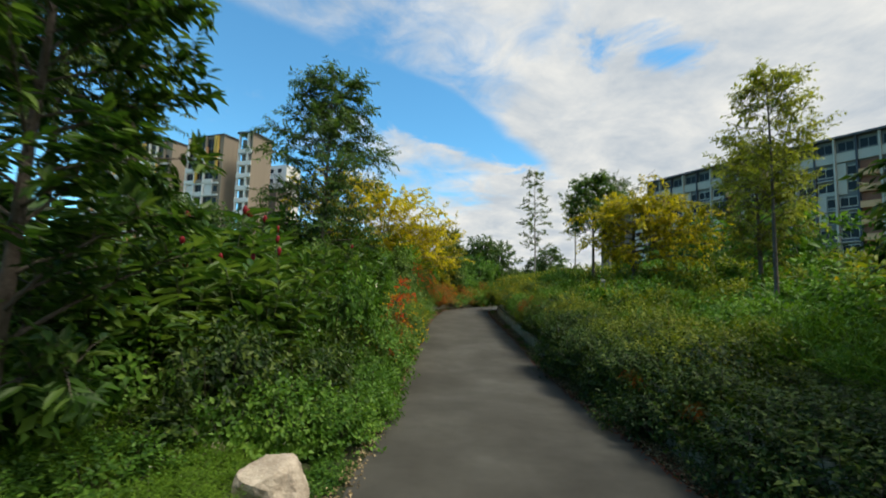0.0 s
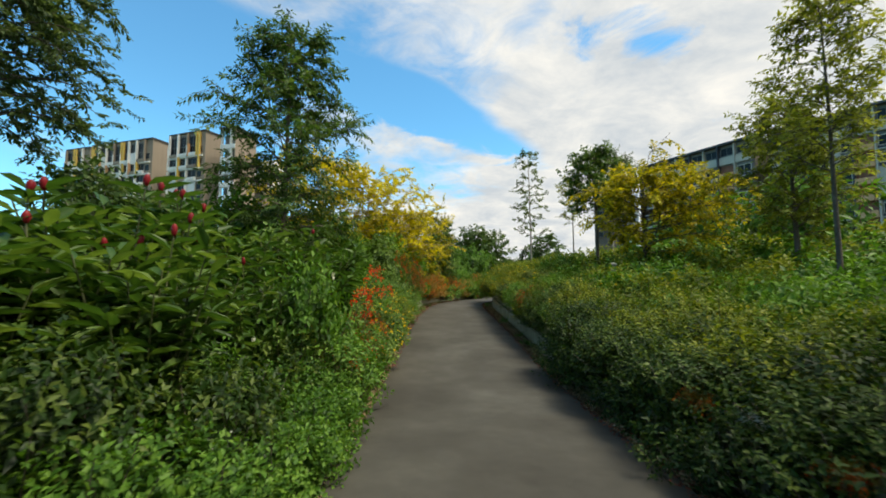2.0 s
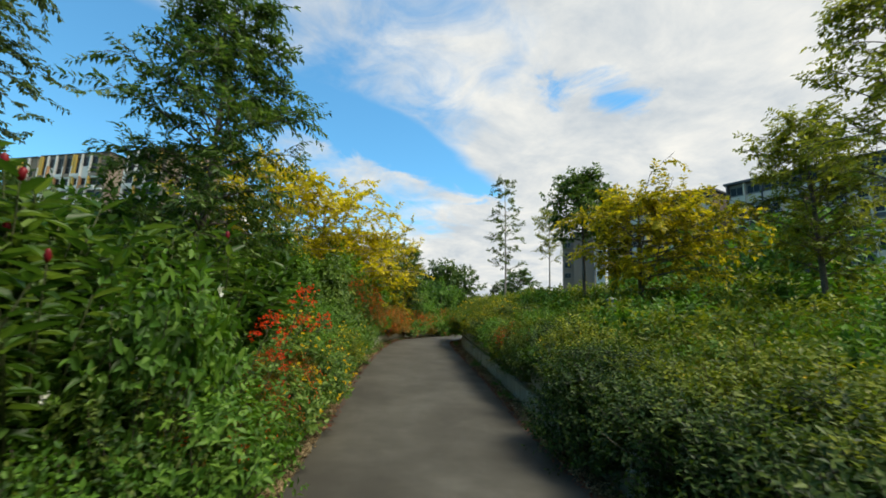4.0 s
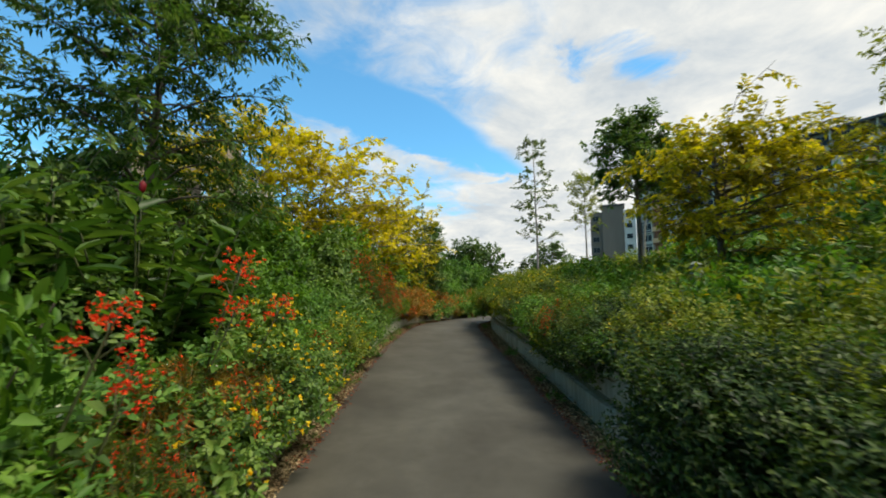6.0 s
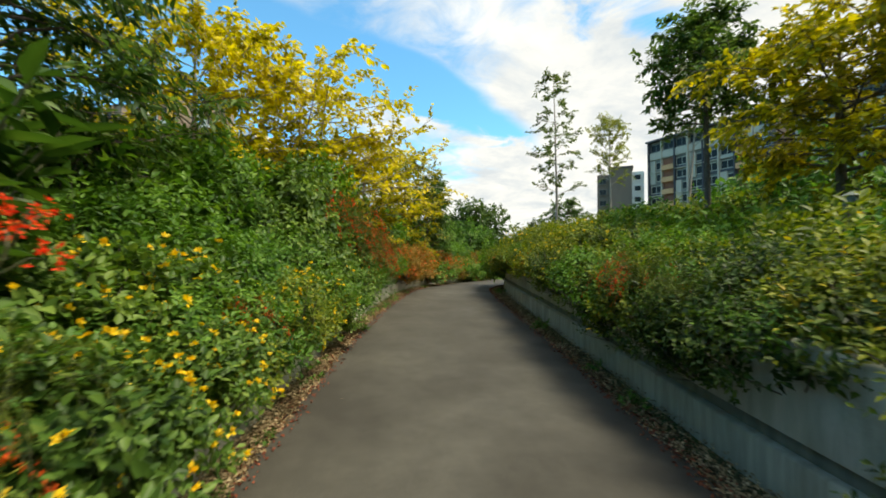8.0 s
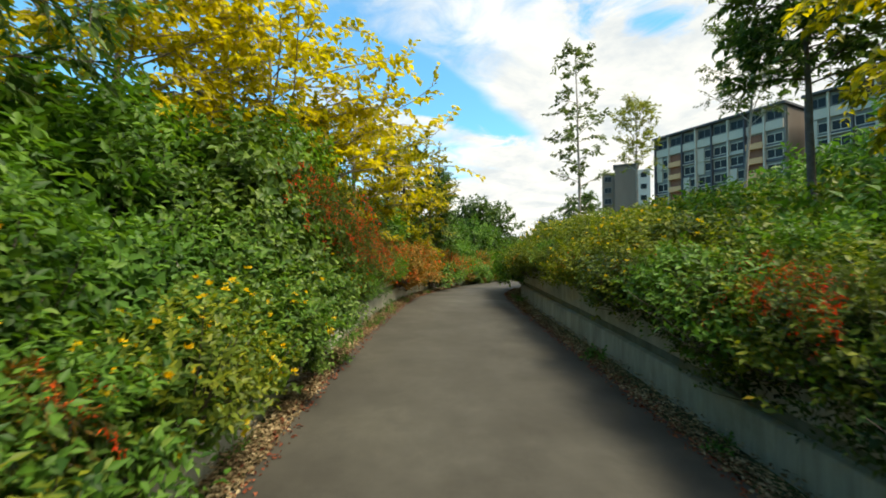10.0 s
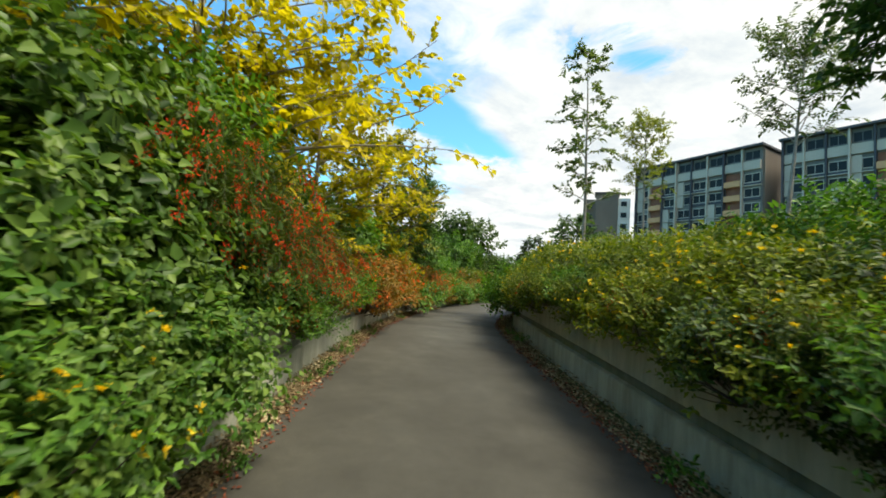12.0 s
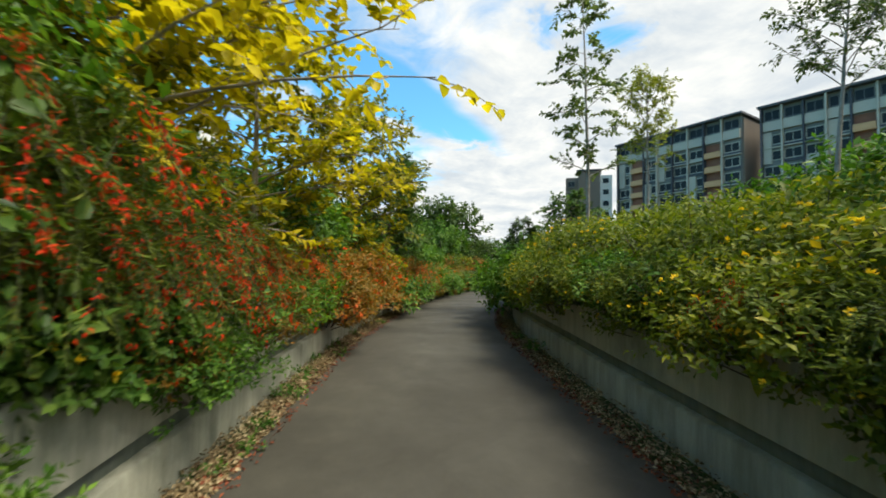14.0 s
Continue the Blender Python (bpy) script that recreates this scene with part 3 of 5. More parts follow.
def make_cane_plant(name, label, seed, reach, h, canes, heads):
    """Upright canes with spiralling lance leaves, some ending in a crimson bract head."""
    rng = np.random.default_rng(seed)
    root = new(name)
    lines, P, D, U, HP = [], [], [], [], []
    for i in range(canes):
        a, r = rng.uniform(0, 6.28), reach * math.sqrt(rng.uniform(0, 1))
        top = h * (1.1 if i < heads else rng.uniform(0.55, 1.0))
        lean = rng.uniform(0.1, 0.45)
        s = np.linspace(0, 1, 6)
        pts = np.stack([r * np.cos(a) * (0.5 + lean * s ** 2 + 0.5 * s), r * np.sin(a) * (0.5 + lean * s ** 2 + 0.5 * s), top * (s - 0.08 * s ** 2)], 1)
        lines.append((pts, np.linspace(0.012, 0.006, 6)))
        m = int(rng.integers(19, 26))
        for j in range(m):
            u = 0.28 + 0.72 * j / (m - 1)
            k = min(4, int(u * 5))
            f = u * 5 - k
            p = pts[k] * (1 - f) + pts[k + 1] * f
            b = j * 2.4 + i
            P.append(p)
            D.append([np.cos(b), np.sin(b), 0.25 + 0.6 * (u > 0.9)])
            U.append([0, 0, 1])
        if i < heads:
            HP.append(pts[-1])
    P, D, U = np.array(P), np.array(D) + rng.normal(0, 0.15, (len(P), 3)), np.array(U) + rng.normal(0, 0.2, (len(P), 3))
    V, F = leaf_blades(P, D, U, rng.uniform(0.16, 0.29, len(P)), rng.uniform(0.055, 0.09, len(P)), 0.16, 0.38, True)
    mesh_object("foliage", V, F, LEAF_LANCE, root)
    V, F = tubes(lines, 5)
    mesh_object("branching", V, F, STEM, root)
    for p in HP:
        bm = bmesh.new()
        bmesh.ops.create_uvsphere(bm, u_segments=9, v_segments=8, radius=0.027)
        for v in bm.verts:
            k = 1 + 0.13 * math.sin(7 * math.atan2(v.co.y, v.co.x) + v.co.z * 160)
            v.co = Vector((v.co.x * k, v.co.y * k, v.co.z * 1.9)) + Vector(p) + Vector((0, 0, 0.04))
        part("flower_head", bm, CRIMSON, root, "crimson cone-shaped flower head", True)
    return tagged(root, label, "plant")


def make_pagoda_flower(name, label, seed, h, spread):
    """A tall upright stalk that carries open tiers of scarlet blossom."""
    rng = np.random.default_rng(seed)
    root = new(name)
    lines = [([(0, 0, 0), (0.03, 0.01, h * 0.5), (0.0, 0.0, h)], [0.009, 0.007, 0.004])]
    C = []
    for i in range(5):
        a, z = i * 2.4, h * (0.80 + 0.045 * i)
        r = spread * (1 - i / 8.5)
        e = np.array([r * math.cos(a), r * math.sin(a), z + r * 0.35])
        lines.append(([(0, 0, z - 0.05), tuple(e * np.array([0.6, 0.6, 0.99])), tuple(e)], [0.004, 0.003, 0.002]))
        C.append(e + rng.normal(0, 0.029, (10, 3)))
    V, F = tubes(lines, 4)
    mesh_object("stalk", V, F, STEM, root)
    V, F = petals(rng, np.concatenate(C), 6, 0.019)
    tagged(mesh_object("blossom", V, F, RED_FLOWER, root), kind="stuff")
    n = 16
    b = np.arange(n) * 2.4
    P = np.stack([np.zeros(n), np.zeros(n), np.linspace(0.15, 0.68, n) * h], 1)
    V, F = leaf_blades(P, np.stack([np.cos(b), np.sin(b), 0.1 + 0 * b], 1), np.tile([0, 0, 1.0], (n, 1)), 0.1, 0.06, 0.12, 0.35, True)
    mesh_object("foliage", V, F, LEAF_BROAD, root)
    return tagged(root, label, "flower")


PARK = pose(0, 0, -60)


def kinds():
    K = {}
    K["low"] = [make_shrub("ground_cover_shrub", "low dense ground-cover shrub with small fresh green leaves", "shrub", 11 + i, 0.62, 0.62, 330, 7, 0.16, 0.075, 0.044, LEAF_MID, WHITE_FLOWER, 0.018, 3, 5) for i in range(3)]
    K["fresh"] = [make_shrub("broad_green_shrub", "spreading shrub with soft fresh green oval leaves", "shrub", 21 + i, 0.66, 0.85, 255, 7, 0.2, 0.101, 0.066, LEAF_FRESH, WHITE_FLOWER, 0.02, 4, 5, full=True) for i in range(3)]
    K["mid"] = [make_shrub("hedge_shrub", "dense hedge shrub with pointed dark and light green leaves", "shrub", 31 + i, 0.68, 0.95, 225, 7, 0.22, 0.098, 0.046, LEAF_MID, droop=0.3) for i in range(3)]
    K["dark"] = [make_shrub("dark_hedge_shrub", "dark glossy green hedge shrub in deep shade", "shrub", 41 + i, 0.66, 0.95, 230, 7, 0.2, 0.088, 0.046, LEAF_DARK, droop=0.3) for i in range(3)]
    K["olive"] = [make_shrub("golden_hedge_shrub", "olive green hedge shrub with yellowing leaf tips", "shrub", 51 + i, 0.7, 0.9, 245, 7, 0.2, 0.086, 0.042, LEAF_OLIVE, up=0.6) for i in range(3)]
    K["lantana"] = [make_shrub("lantana_shrub", "trailing green shrub dotted with small yellow flower heads", "shrub", 61 + i, 0.66, 0.85, 230, 7, 0.2, 0.105, 0.062, LEAF_BROAD, YELLOW_FLOWER, 0.052, 32, 9, full=True) for i in range(3)]
    K["yelred"] = [make_shrub("mixed_flower_shrub", "olive shrub dotted with small yellow flower heads", "shrub", 71 + i, 0.66, 0.85, 320, 7, 0.18, 0.085, 0.044, LEAF_OLIVE, YELLOW_FLOWER, 0.036, 26, 8) for i in range(2)]
    K["broad"] = [make_shrub("broad_leaf_shrub", "tall climbing shrub with large toothed green leaves", "shrub", 81 + i, 0.78, 1.7, 340, 7, 0.28, 0.122, 0.082, LEAF_BROAD, droop=0.4, full=True) for i in range(3)]
    K["tall"] = [make_shrub("tall_shrub", "tall bushy shrub with narrow mid-green leaves", "shrub", 91 + i, 0.85, 1.9, 400, 7, 0.28, 0.134, 0.06, LEAF_MID, droop=0.3) for i in range(3)]
    K["feather"] = [make_shrub("feathery_shrub", "soft feathery bright green shrub with thread-like foliage", "shrub", 101 + i, 0.75, 0.85, 340, 10, 0.3, 0.09, 0.013, LEAF_FEATHER, up=0.8, spread=0.6, stem_material=STEM) for i in range(2)]
    K["bronze"] = [make_shrub("bronze_shrub", "shrub with orange and bronze young leaves", "shrub", 111 + i, 0.62, 0.95, 300, 7, 0.22, 0.09, 0.038, LEAF_BRONZE, CORAL_FLOWER, 0.05, 9, 12, up=0.5) for i in range(2)]
    K["cane"] = [make_cane_plant("cane_plant", "upright cane plant with long lance-shaped green leaves", 121, 0.5, 1.55, 22, 0),
                 make_cane_plant("cane_plant", "upright cane plant with lance leaves and crimson flower heads", 122, 0.5, 1.55, 22, 1),
                 make_cane_plant("cane_plant", "upright cane plant with lance leaves and crimson flower heads", 123, 0.55, 1.5, 24, 1)]
    K["fire"] = [make_firecracker("firecracker_shrub", "arching firecracker shrub with thread leaves and red tube flowers", 131 + i, 0.75, 0.85, 95, RED_FLOWER, LEAF_WHIP, 0.9) for i in range(2)]
    K["fire_big"] = [make_firecracker("firecracker_shrub", "large drooping firecracker shrub full of red tube flowers", 141 + i, 0.95, 1.2, 150, RED_FLOWER, LEAF_WHIP, 0.95, 0.62, 84) for i in range(2)]
    K["fire_tall"] = [make_firecracker("firecracker_shrub", "tall arching firecracker shrub heavy with red flowers", 146, 0.85, 1.75, 110, RED_FLOWER, LEAF_WHIP, 0.95, 0.32, 80)]
    K["fire_coral"] = [make_firecracker("firecracker_shrub", "firecracker shrub with fine bronze stems and coral flowers", 151 + i, 0.6, 0.7, 54, CORAL_FLOWER, LEAF_BRONZE, 0.9) for i in range(2)]
    K["whip"] = [make_firecracker("whip_shrub", "fountain of thin arching olive stems with few red flowers", 161, 0.8, 0.8, 76, CORAL_FLOWER, LEAF_WHIP, 0.15, 0.8, 50)]
    K["pagoda"] = [make_pagoda_flower("pagoda_flower", "upright scarlet flower spike above the shrubs", 171 + i, 1.0 + 0.1 * i, 0.09) for i in range(2)]
    K["weed"] = [make_shrub("weed", "small green weed growing from the gutter", "weed", 191 + i, 0.13, 0.13, 16, 6, 0.06, 0.05, 0.024, LEAF_FRESH, stem_material=STEM) for i in range(2)]
    K["white"] = [make_shrub("white_flower_shrub", "green shrub with a few large white flowers", "shrub", 181, 0.6, 0.95, 240, 7, 0.22, 0.1, 0.05, LEAF_MID, WHITE_FLOWER, 0.042, 4, 9, full=True)]
    K["mid_far"] = [make_shrub("hedge_shrub", "dense hedge shrub with pointed dark and light green leaves", "shrub", 231 + i, 0.68, 0.95, 120, 7, 0.26, 0.155, 0.075, LEAF_MID, droop=0.3) for i in range(2)]
    K["dark_far"] = [make_shrub("dark_hedge_shrub", "dark glossy green hedge shrub in deep shade", "shrub", 241 + i, 0.66, 0.95, 120, 7, 0.24, 0.13, 0.068, LEAF_DARK, droop=0.3) for i in range(2)]
    K["olive_far"] = [make_shrub("golden_hedge_shrub", "olive green hedge shrub with yellowing leaf tips", "shrub", 251 + i, 0.7, 0.9, 120, 7, 0.24, 0.15, 0.07, LEAF_OLIVE, up=0.6) for i in range(2)]
    K["tall_far"] = [make_shrub("tall_shrub", "tall bushy shrub with narrow mid-green leaves", "shrub", 291 + i, 0.85, 1.9, 170, 7, 0.34, 0.21, 0.095, LEAF_MID, droop=0.3) for i in range(2)]
    K["bronze_far"] = [make_shrub("bronze_shrub", "shrub with orange and bronze young leaves", "shrub", 311 + i, 0.62, 0.95, 120, 7, 0.26, 0.14, 0.06, LEAF_BRONZE, CORAL_FLOWER, 0.06, 5, 10, up=0.5) for i in range(2)]
    K["feather_far"] = [make_shrub("feathery_shrub", "soft feathery bright green shrub with thread-like foliage", "shrub", 301, 0.75, 0.85, 240, 9, 0.3, 0.12, 0.02, LEAF_FEATHER, up=0.8, spread=0.6, stem_material=STEM)]
    for obs in K.values():
        for ob in obs:
            ob.matrix_world = PARK
    return K


KINDS = kinds()
PLACED = set()
dice = random.Random(5)


def plant(kind, x, y, size=1.0, tall=1.0, sink=0.0, z=None, tip=0.0):
    """Sets one plant of the kind on the ground; the first use of a model takes the model itself."""
    away = max(float(path_left(y)) - x, x - float(path_right(y)))
    if (away > 1.75 or y > 20) and kind + "_far" in KINDS:
        kind += "_far"
    model = dice.choice(KINDS[kind])
    gx = min(x, float(path_left(y)) - 0.45) if x < 0.5 * float(path_left(y) + path_right(y)) else max(x, float(path_right(y)) + 0.45)
    h = float(terrain(gx, y)) if z is None else z
    s = size * dice.uniform(0.88, 1.14)
    m = pose(x, y, h - sink, 0, tip, 0) @ pose(0, 0, 0, dice.uniform(-5, 5), dice.uniform(-5, 5), dice.uniform(0, 360)) @ Matrix.Diagonal((s, s, s * tall, 1))
    if model.name not in PLACED:
        PLACED.add(model.name)
        ob = model
    else:
        ob = copy_thing(model, Matrix.Identity(4))
    ob.matrix_world = m
    tagged(ob, group=model.name.split(".")[0].replace("_", " ") + "s beside the path")
    return ob


def row(side, y0, y1, off, step, mixture, size=1.0, tall=1.0, sink=0.0, jitter=0.18):
    """A row of plants that follows the path's edge, off metres outward."""
    y = y0
    bag = [k for k, w in mixture for _ in range(w)]
    while y < y1:
        e = float(path_left(y)) - off if side < 0 else float(path_right(y)) + off
        x = e + dice.uniform(-jitter, jitter)
        edge = float(path_left(y)) - max(off, 0.42) if side < 0 else float(path_right(y)) + max(off, 0.47)
        plant(dice.choice(bag), x, y + dice.uniform(-jitter, jitter), size, tall, sink * dice.uniform(0.4, 1.45), float(terrain(edge, y)))
        y += step * dice.uniform(0.85, 1.15)


# beside the path, on the side with the rock
row(-1, -2.0, 3.0, 0.95, 0.45, [("low", 1), ("feather", 2)], 0.62, 0.5)
plant("white", -1.7, 7.5, 1.1, 1.75)
plant("broad", -2.5, 10.5, 0.95, 1.15)
plant("broad", -3.2, 10.0, 1.0, 1.1)
plant("cane", -2.1, 9.9, 1.25)
plant("cane", -2.7, 9.5, 1.35)
row(-1, 2.0, 3.7, 1.25, 0.42, [("feather", 1)], 0.62, 0.5)
row(-1, 2.0, 3.6, 2.1, 0.45, [("feather", 2), ("low", 1)], 0.75, 0.6)
row(-1, 3.3, 4.6, 0.42, 0.32, [("low", 1)], 0.42, 0.5)
row(-1, -2.0, 4.2, 1.7, 0.55, [("low", 2), ("dark", 2)], 0.8, 0.75)
row(-1, 4.5, 8.0, 0.38, 0.5, [("low", 3), ("mid", 1)], 0.85, 1.0)
row(-1, 4.0, 8.0, 1.0, 0.55, [("low", 3), ("fresh", 1), ("dark", 1)], 0.95, 1.15)
row(-1, 4.2, 8.4, 1.7, 0.55, [("mid", 1), ("fresh", 1), ("dark", 1), ("cane", 1)], 1.0, 1.2)
row(-1, 1.5, 5.0, 2.6, 0.6, [("mid", 2), ("dark", 2)], 1.0, 1.1)
row(-1, 4.6, 8.4, 2.3, 0.45, [("cane", 5), ("dark", 1)], 1.22, 1.0)
row(-1, 3.8, 9.0, 3.2, 0.5, [("cane", 5), ("dark", 1)], 1.36, 1.02)
row(-1, 1.0, 10.0, 4.5, 0.8, [("dark", 2), ("mid", 1)], 1.5, 1.15)
# past the bend: the wall with trailing plants
row(-1, 7.4, 8.4, 0.4, 0.45, [("fresh", 2), ("lantana", 1)], 0.68, 0.85, 0.22)
row(-1, 8.4, 10.2, 0.34, 0.36, [("lantana", 1)], 0.7, 0.92, 0.24)
row(-1, 7.8, 10.6, 0.85, 0.5, [("fresh", 2), ("lantana", 1)], 0.8, 0.85)
row(-1, 8.4, 12.0, 1.6, 0.55, [("fresh", 1), ("mid", 2), ("broad", 1)], 0.85, 0.85)
row(-1, 10.0, 12.6, 0.33, 0.36, [("lantana", 3), ("olive", 1), ("mid", 1)], 0.74, 0.9, 0.3)
row(-1, 10.6, 15.0, 0.95, 0.48, [("mid", 2), ("lantana", 2), ("fresh", 1)], 0.9, 1.05)
row(-1, 12.4, 14.9, 0.36, 0.36, [("lantana", 4), ("mid", 1)], 0.74, 0.92, 0.3)
row(-1, 11.4, 13.4, 1.7, 0.6, [("tall", 3), ("broad", 2)], 0.75, 0.75)
row(-1, 13.4, 15.8, 1.7, 0.55, [("tall", 3), ("broad", 3)], 0.9, 0.95)
row(-1, 14.0, 15.4, 0.36, 0.3, [("broad", 3), ("mid", 1)], 0.62, 0.85, 0.38)
row(-1, 14.2, 15.5, 0.7, 0.4, [("broad", 1)], 0.8, 0.95)
plant("broad", -1.75, 14.7, 0.95, 1.2)
plant("broad", -1.75, 15.35, 1.0, 1.25)
plant("tall", -2.3, 14.2, 1.0, 1.0)
plant("tall", -1.55, 16.1, 0.95, 1.1)
row(-1, 14.0, 17.2, 1.25, 0.55, [("broad", 4), ("tall", 1)], 0.88, 1.12)
row(-1, 16.4, 17.6, 0.38, 0.4, [("mid", 2)], 0.64, 0.8, 0.24)
row(-1, 16.3, 17.1, 0.32, 0.42, [("mid", 2), ("bronze", 1)], 0.58, 0.8, 0.34)
row(-1, 17.7, 19.6, 0.32, 0.42, [("mid", 3), ("bronze", 2)], 0.76, 0.82, 0.24)
row(-1, 19.2, 37.0, 0.16, 0.48, [("bronze", 4), ("mid", 2), ("fire_coral", 1)], 0.95, 0.95, 0.42)
row(-1, 7.8, 20.0, 0.62, 0.5, [("mid", 2), ("fresh", 1), ("lantana", 1)], 0.72, 0.8, 0.05)
row(-1, 17.0, 37.0, 1.2, 0.75, [("tall", 1), ("olive", 1), ("bronze", 2)], 0.9, 0.85)
row(-1, 12.0, 38.0, 2.9, 1.1, [("tall", 3), ("dark", 1)], 1.1, 0.95)
row(-1, 12.0, 38.0, 4.4, 1.5, [("tall", 3)], 1.3, 1.0)
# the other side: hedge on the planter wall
# dark-leaved shrubs along the front carry the hedge's shade in their colour
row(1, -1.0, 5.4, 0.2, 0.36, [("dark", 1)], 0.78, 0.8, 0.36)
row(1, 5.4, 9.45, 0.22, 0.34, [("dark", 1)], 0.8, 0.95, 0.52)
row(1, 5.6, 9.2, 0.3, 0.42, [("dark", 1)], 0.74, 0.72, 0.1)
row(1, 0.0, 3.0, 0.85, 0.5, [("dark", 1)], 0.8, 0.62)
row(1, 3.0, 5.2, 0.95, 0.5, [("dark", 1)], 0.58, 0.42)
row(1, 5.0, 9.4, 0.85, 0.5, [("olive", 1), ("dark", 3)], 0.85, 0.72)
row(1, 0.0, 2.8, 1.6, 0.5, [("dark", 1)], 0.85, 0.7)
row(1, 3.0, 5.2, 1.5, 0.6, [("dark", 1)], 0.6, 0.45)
row(1, 5.2, 9.5, 1.6, 0.55, [("mid", 1), ("olive", 3), ("feather", 1)], 0.9, 0.8)
row(1, 1.0, 10.0, 2.4, 0.55, [("feather", 3), ("mid", 1), ("olive", 1)], 1.0, 0.9)
row(1, 1.0, 11.0, 3.4, 0.7, [("mid", 1), ("feather", 1), ("olive", 3)], 1.0, 0.8)
row(1, 0.5, 12.0, 4.7, 0.85, [("mid", 3), ("dark", 1), ("olive", 1)], 1.15, 0.85)
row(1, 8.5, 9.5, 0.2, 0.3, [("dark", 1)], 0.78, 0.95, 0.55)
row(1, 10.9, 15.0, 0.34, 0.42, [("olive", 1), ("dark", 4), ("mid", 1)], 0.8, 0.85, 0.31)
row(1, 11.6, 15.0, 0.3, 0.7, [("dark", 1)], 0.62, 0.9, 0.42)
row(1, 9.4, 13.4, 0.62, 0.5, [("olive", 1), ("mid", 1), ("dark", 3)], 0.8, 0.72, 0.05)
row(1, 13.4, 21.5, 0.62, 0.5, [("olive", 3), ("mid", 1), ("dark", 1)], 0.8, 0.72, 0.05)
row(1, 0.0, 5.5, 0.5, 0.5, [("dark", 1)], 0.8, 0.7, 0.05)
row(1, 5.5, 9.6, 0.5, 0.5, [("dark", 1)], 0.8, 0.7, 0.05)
row(1, 10.0, 15.4, 1.0, 0.5, [("olive", 3), ("mid", 1), ("dark", 1)], 0.9, 0.8)
row(1, 10.0, 16.0, 1.8, 0.6, [("olive", 3), ("feather", 1), ("mid", 1)], 1.0, 0.95)
row(1, 11.0, 18.0, 2.8, 0.75, [("olive", 2), ("mid", 2)], 1.05, 0.9)
row(1, 14.6, 21.0, 0.32, 0.42, [("yelred", 5), ("olive", 2), ("mid", 1)], 0.8, 0.88, 0.3)
row(1, 13.2, 20.0, 0.15, 1.3, [("whip", 2), ("fire_coral", 1)], 0.62, 0.8, 0.05)
row(1, 10.9, 14.8, 0.36, 0.52, [("olive", 1), ("mid", 1), ("dark", 2)], 0.68, 0.62, 0.06, 0.08)
row(1, 14.8, 21.0, 0.36, 0.52, [("yelred", 3), ("olive", 1), ("mid", 1)], 0.68, 0.62, 0.06, 0.08)
row(1, 15.4, 22.0, 0.95, 0.5, [("yelred", 3), ("olive", 3)], 0.95, 0.9)
row(1, 16.0, 24.0, 1.8, 0.65, [("olive", 4), ("bronze", 1), ("mid", 1)], 1.0, 0.95)
row(1, 17.0, 27.0, 2.8, 0.8, [("olive", 4), ("mid", 1), ("bronze", 1)], 1.1, 0.95)
row(1, 21.0, 38.0, 0.25, 0.55, [("mid", 2), ("dark", 1)], 0.95, 0.95, 0.45)
row(1, 22.0, 37.0, 1.3, 0.8, [("olive", 2), ("mid", 1)], 1.05, 0.95)
row(1, 12.0, 34.0, 4.4, 1.1, [("olive", 3), ("mid", 1)], 1.2, 0.85)
row(1, 2.0, 34.0, 6.4, 1.4, [("mid", 2), ("olive", 1)], 1.5, 0.85)
row(1, 0.0, 34.0, 8.6, 1.7, [("mid", 2), ("dark", 1)], 1.8, 0.75)
row(1, 9.0, 32.0, 10.4, 1.3, [("tall", 2), ("olive", 1)], 1.7, 0.95)
row(-1, 30.0, 41.0, 0.0, 0.5, [("mid", 2), ("bronze", 1), ("dark", 1)], 0.95, 0.9, 0.6)
# where the path bends out of sight
for i in range(22):
    plant(dice.choice(["dark", "olive", "bronze", "bronze"]), -1.0 + i * 0.62 + dice.uniform(-0.3, 0.3), 40.2 + i * 0.4 + dice.uniform(-0.5, 0.5), 1.15, 0.9)
    plant(dice.choice(["dark", "dark", "tall"]), -4.0 + i * 0.9 + dice.uniform(-0.3, 0.3), 46 + i * 0.4 + dice.uniform(-0.8, 0.8), 1.9, 1.1)

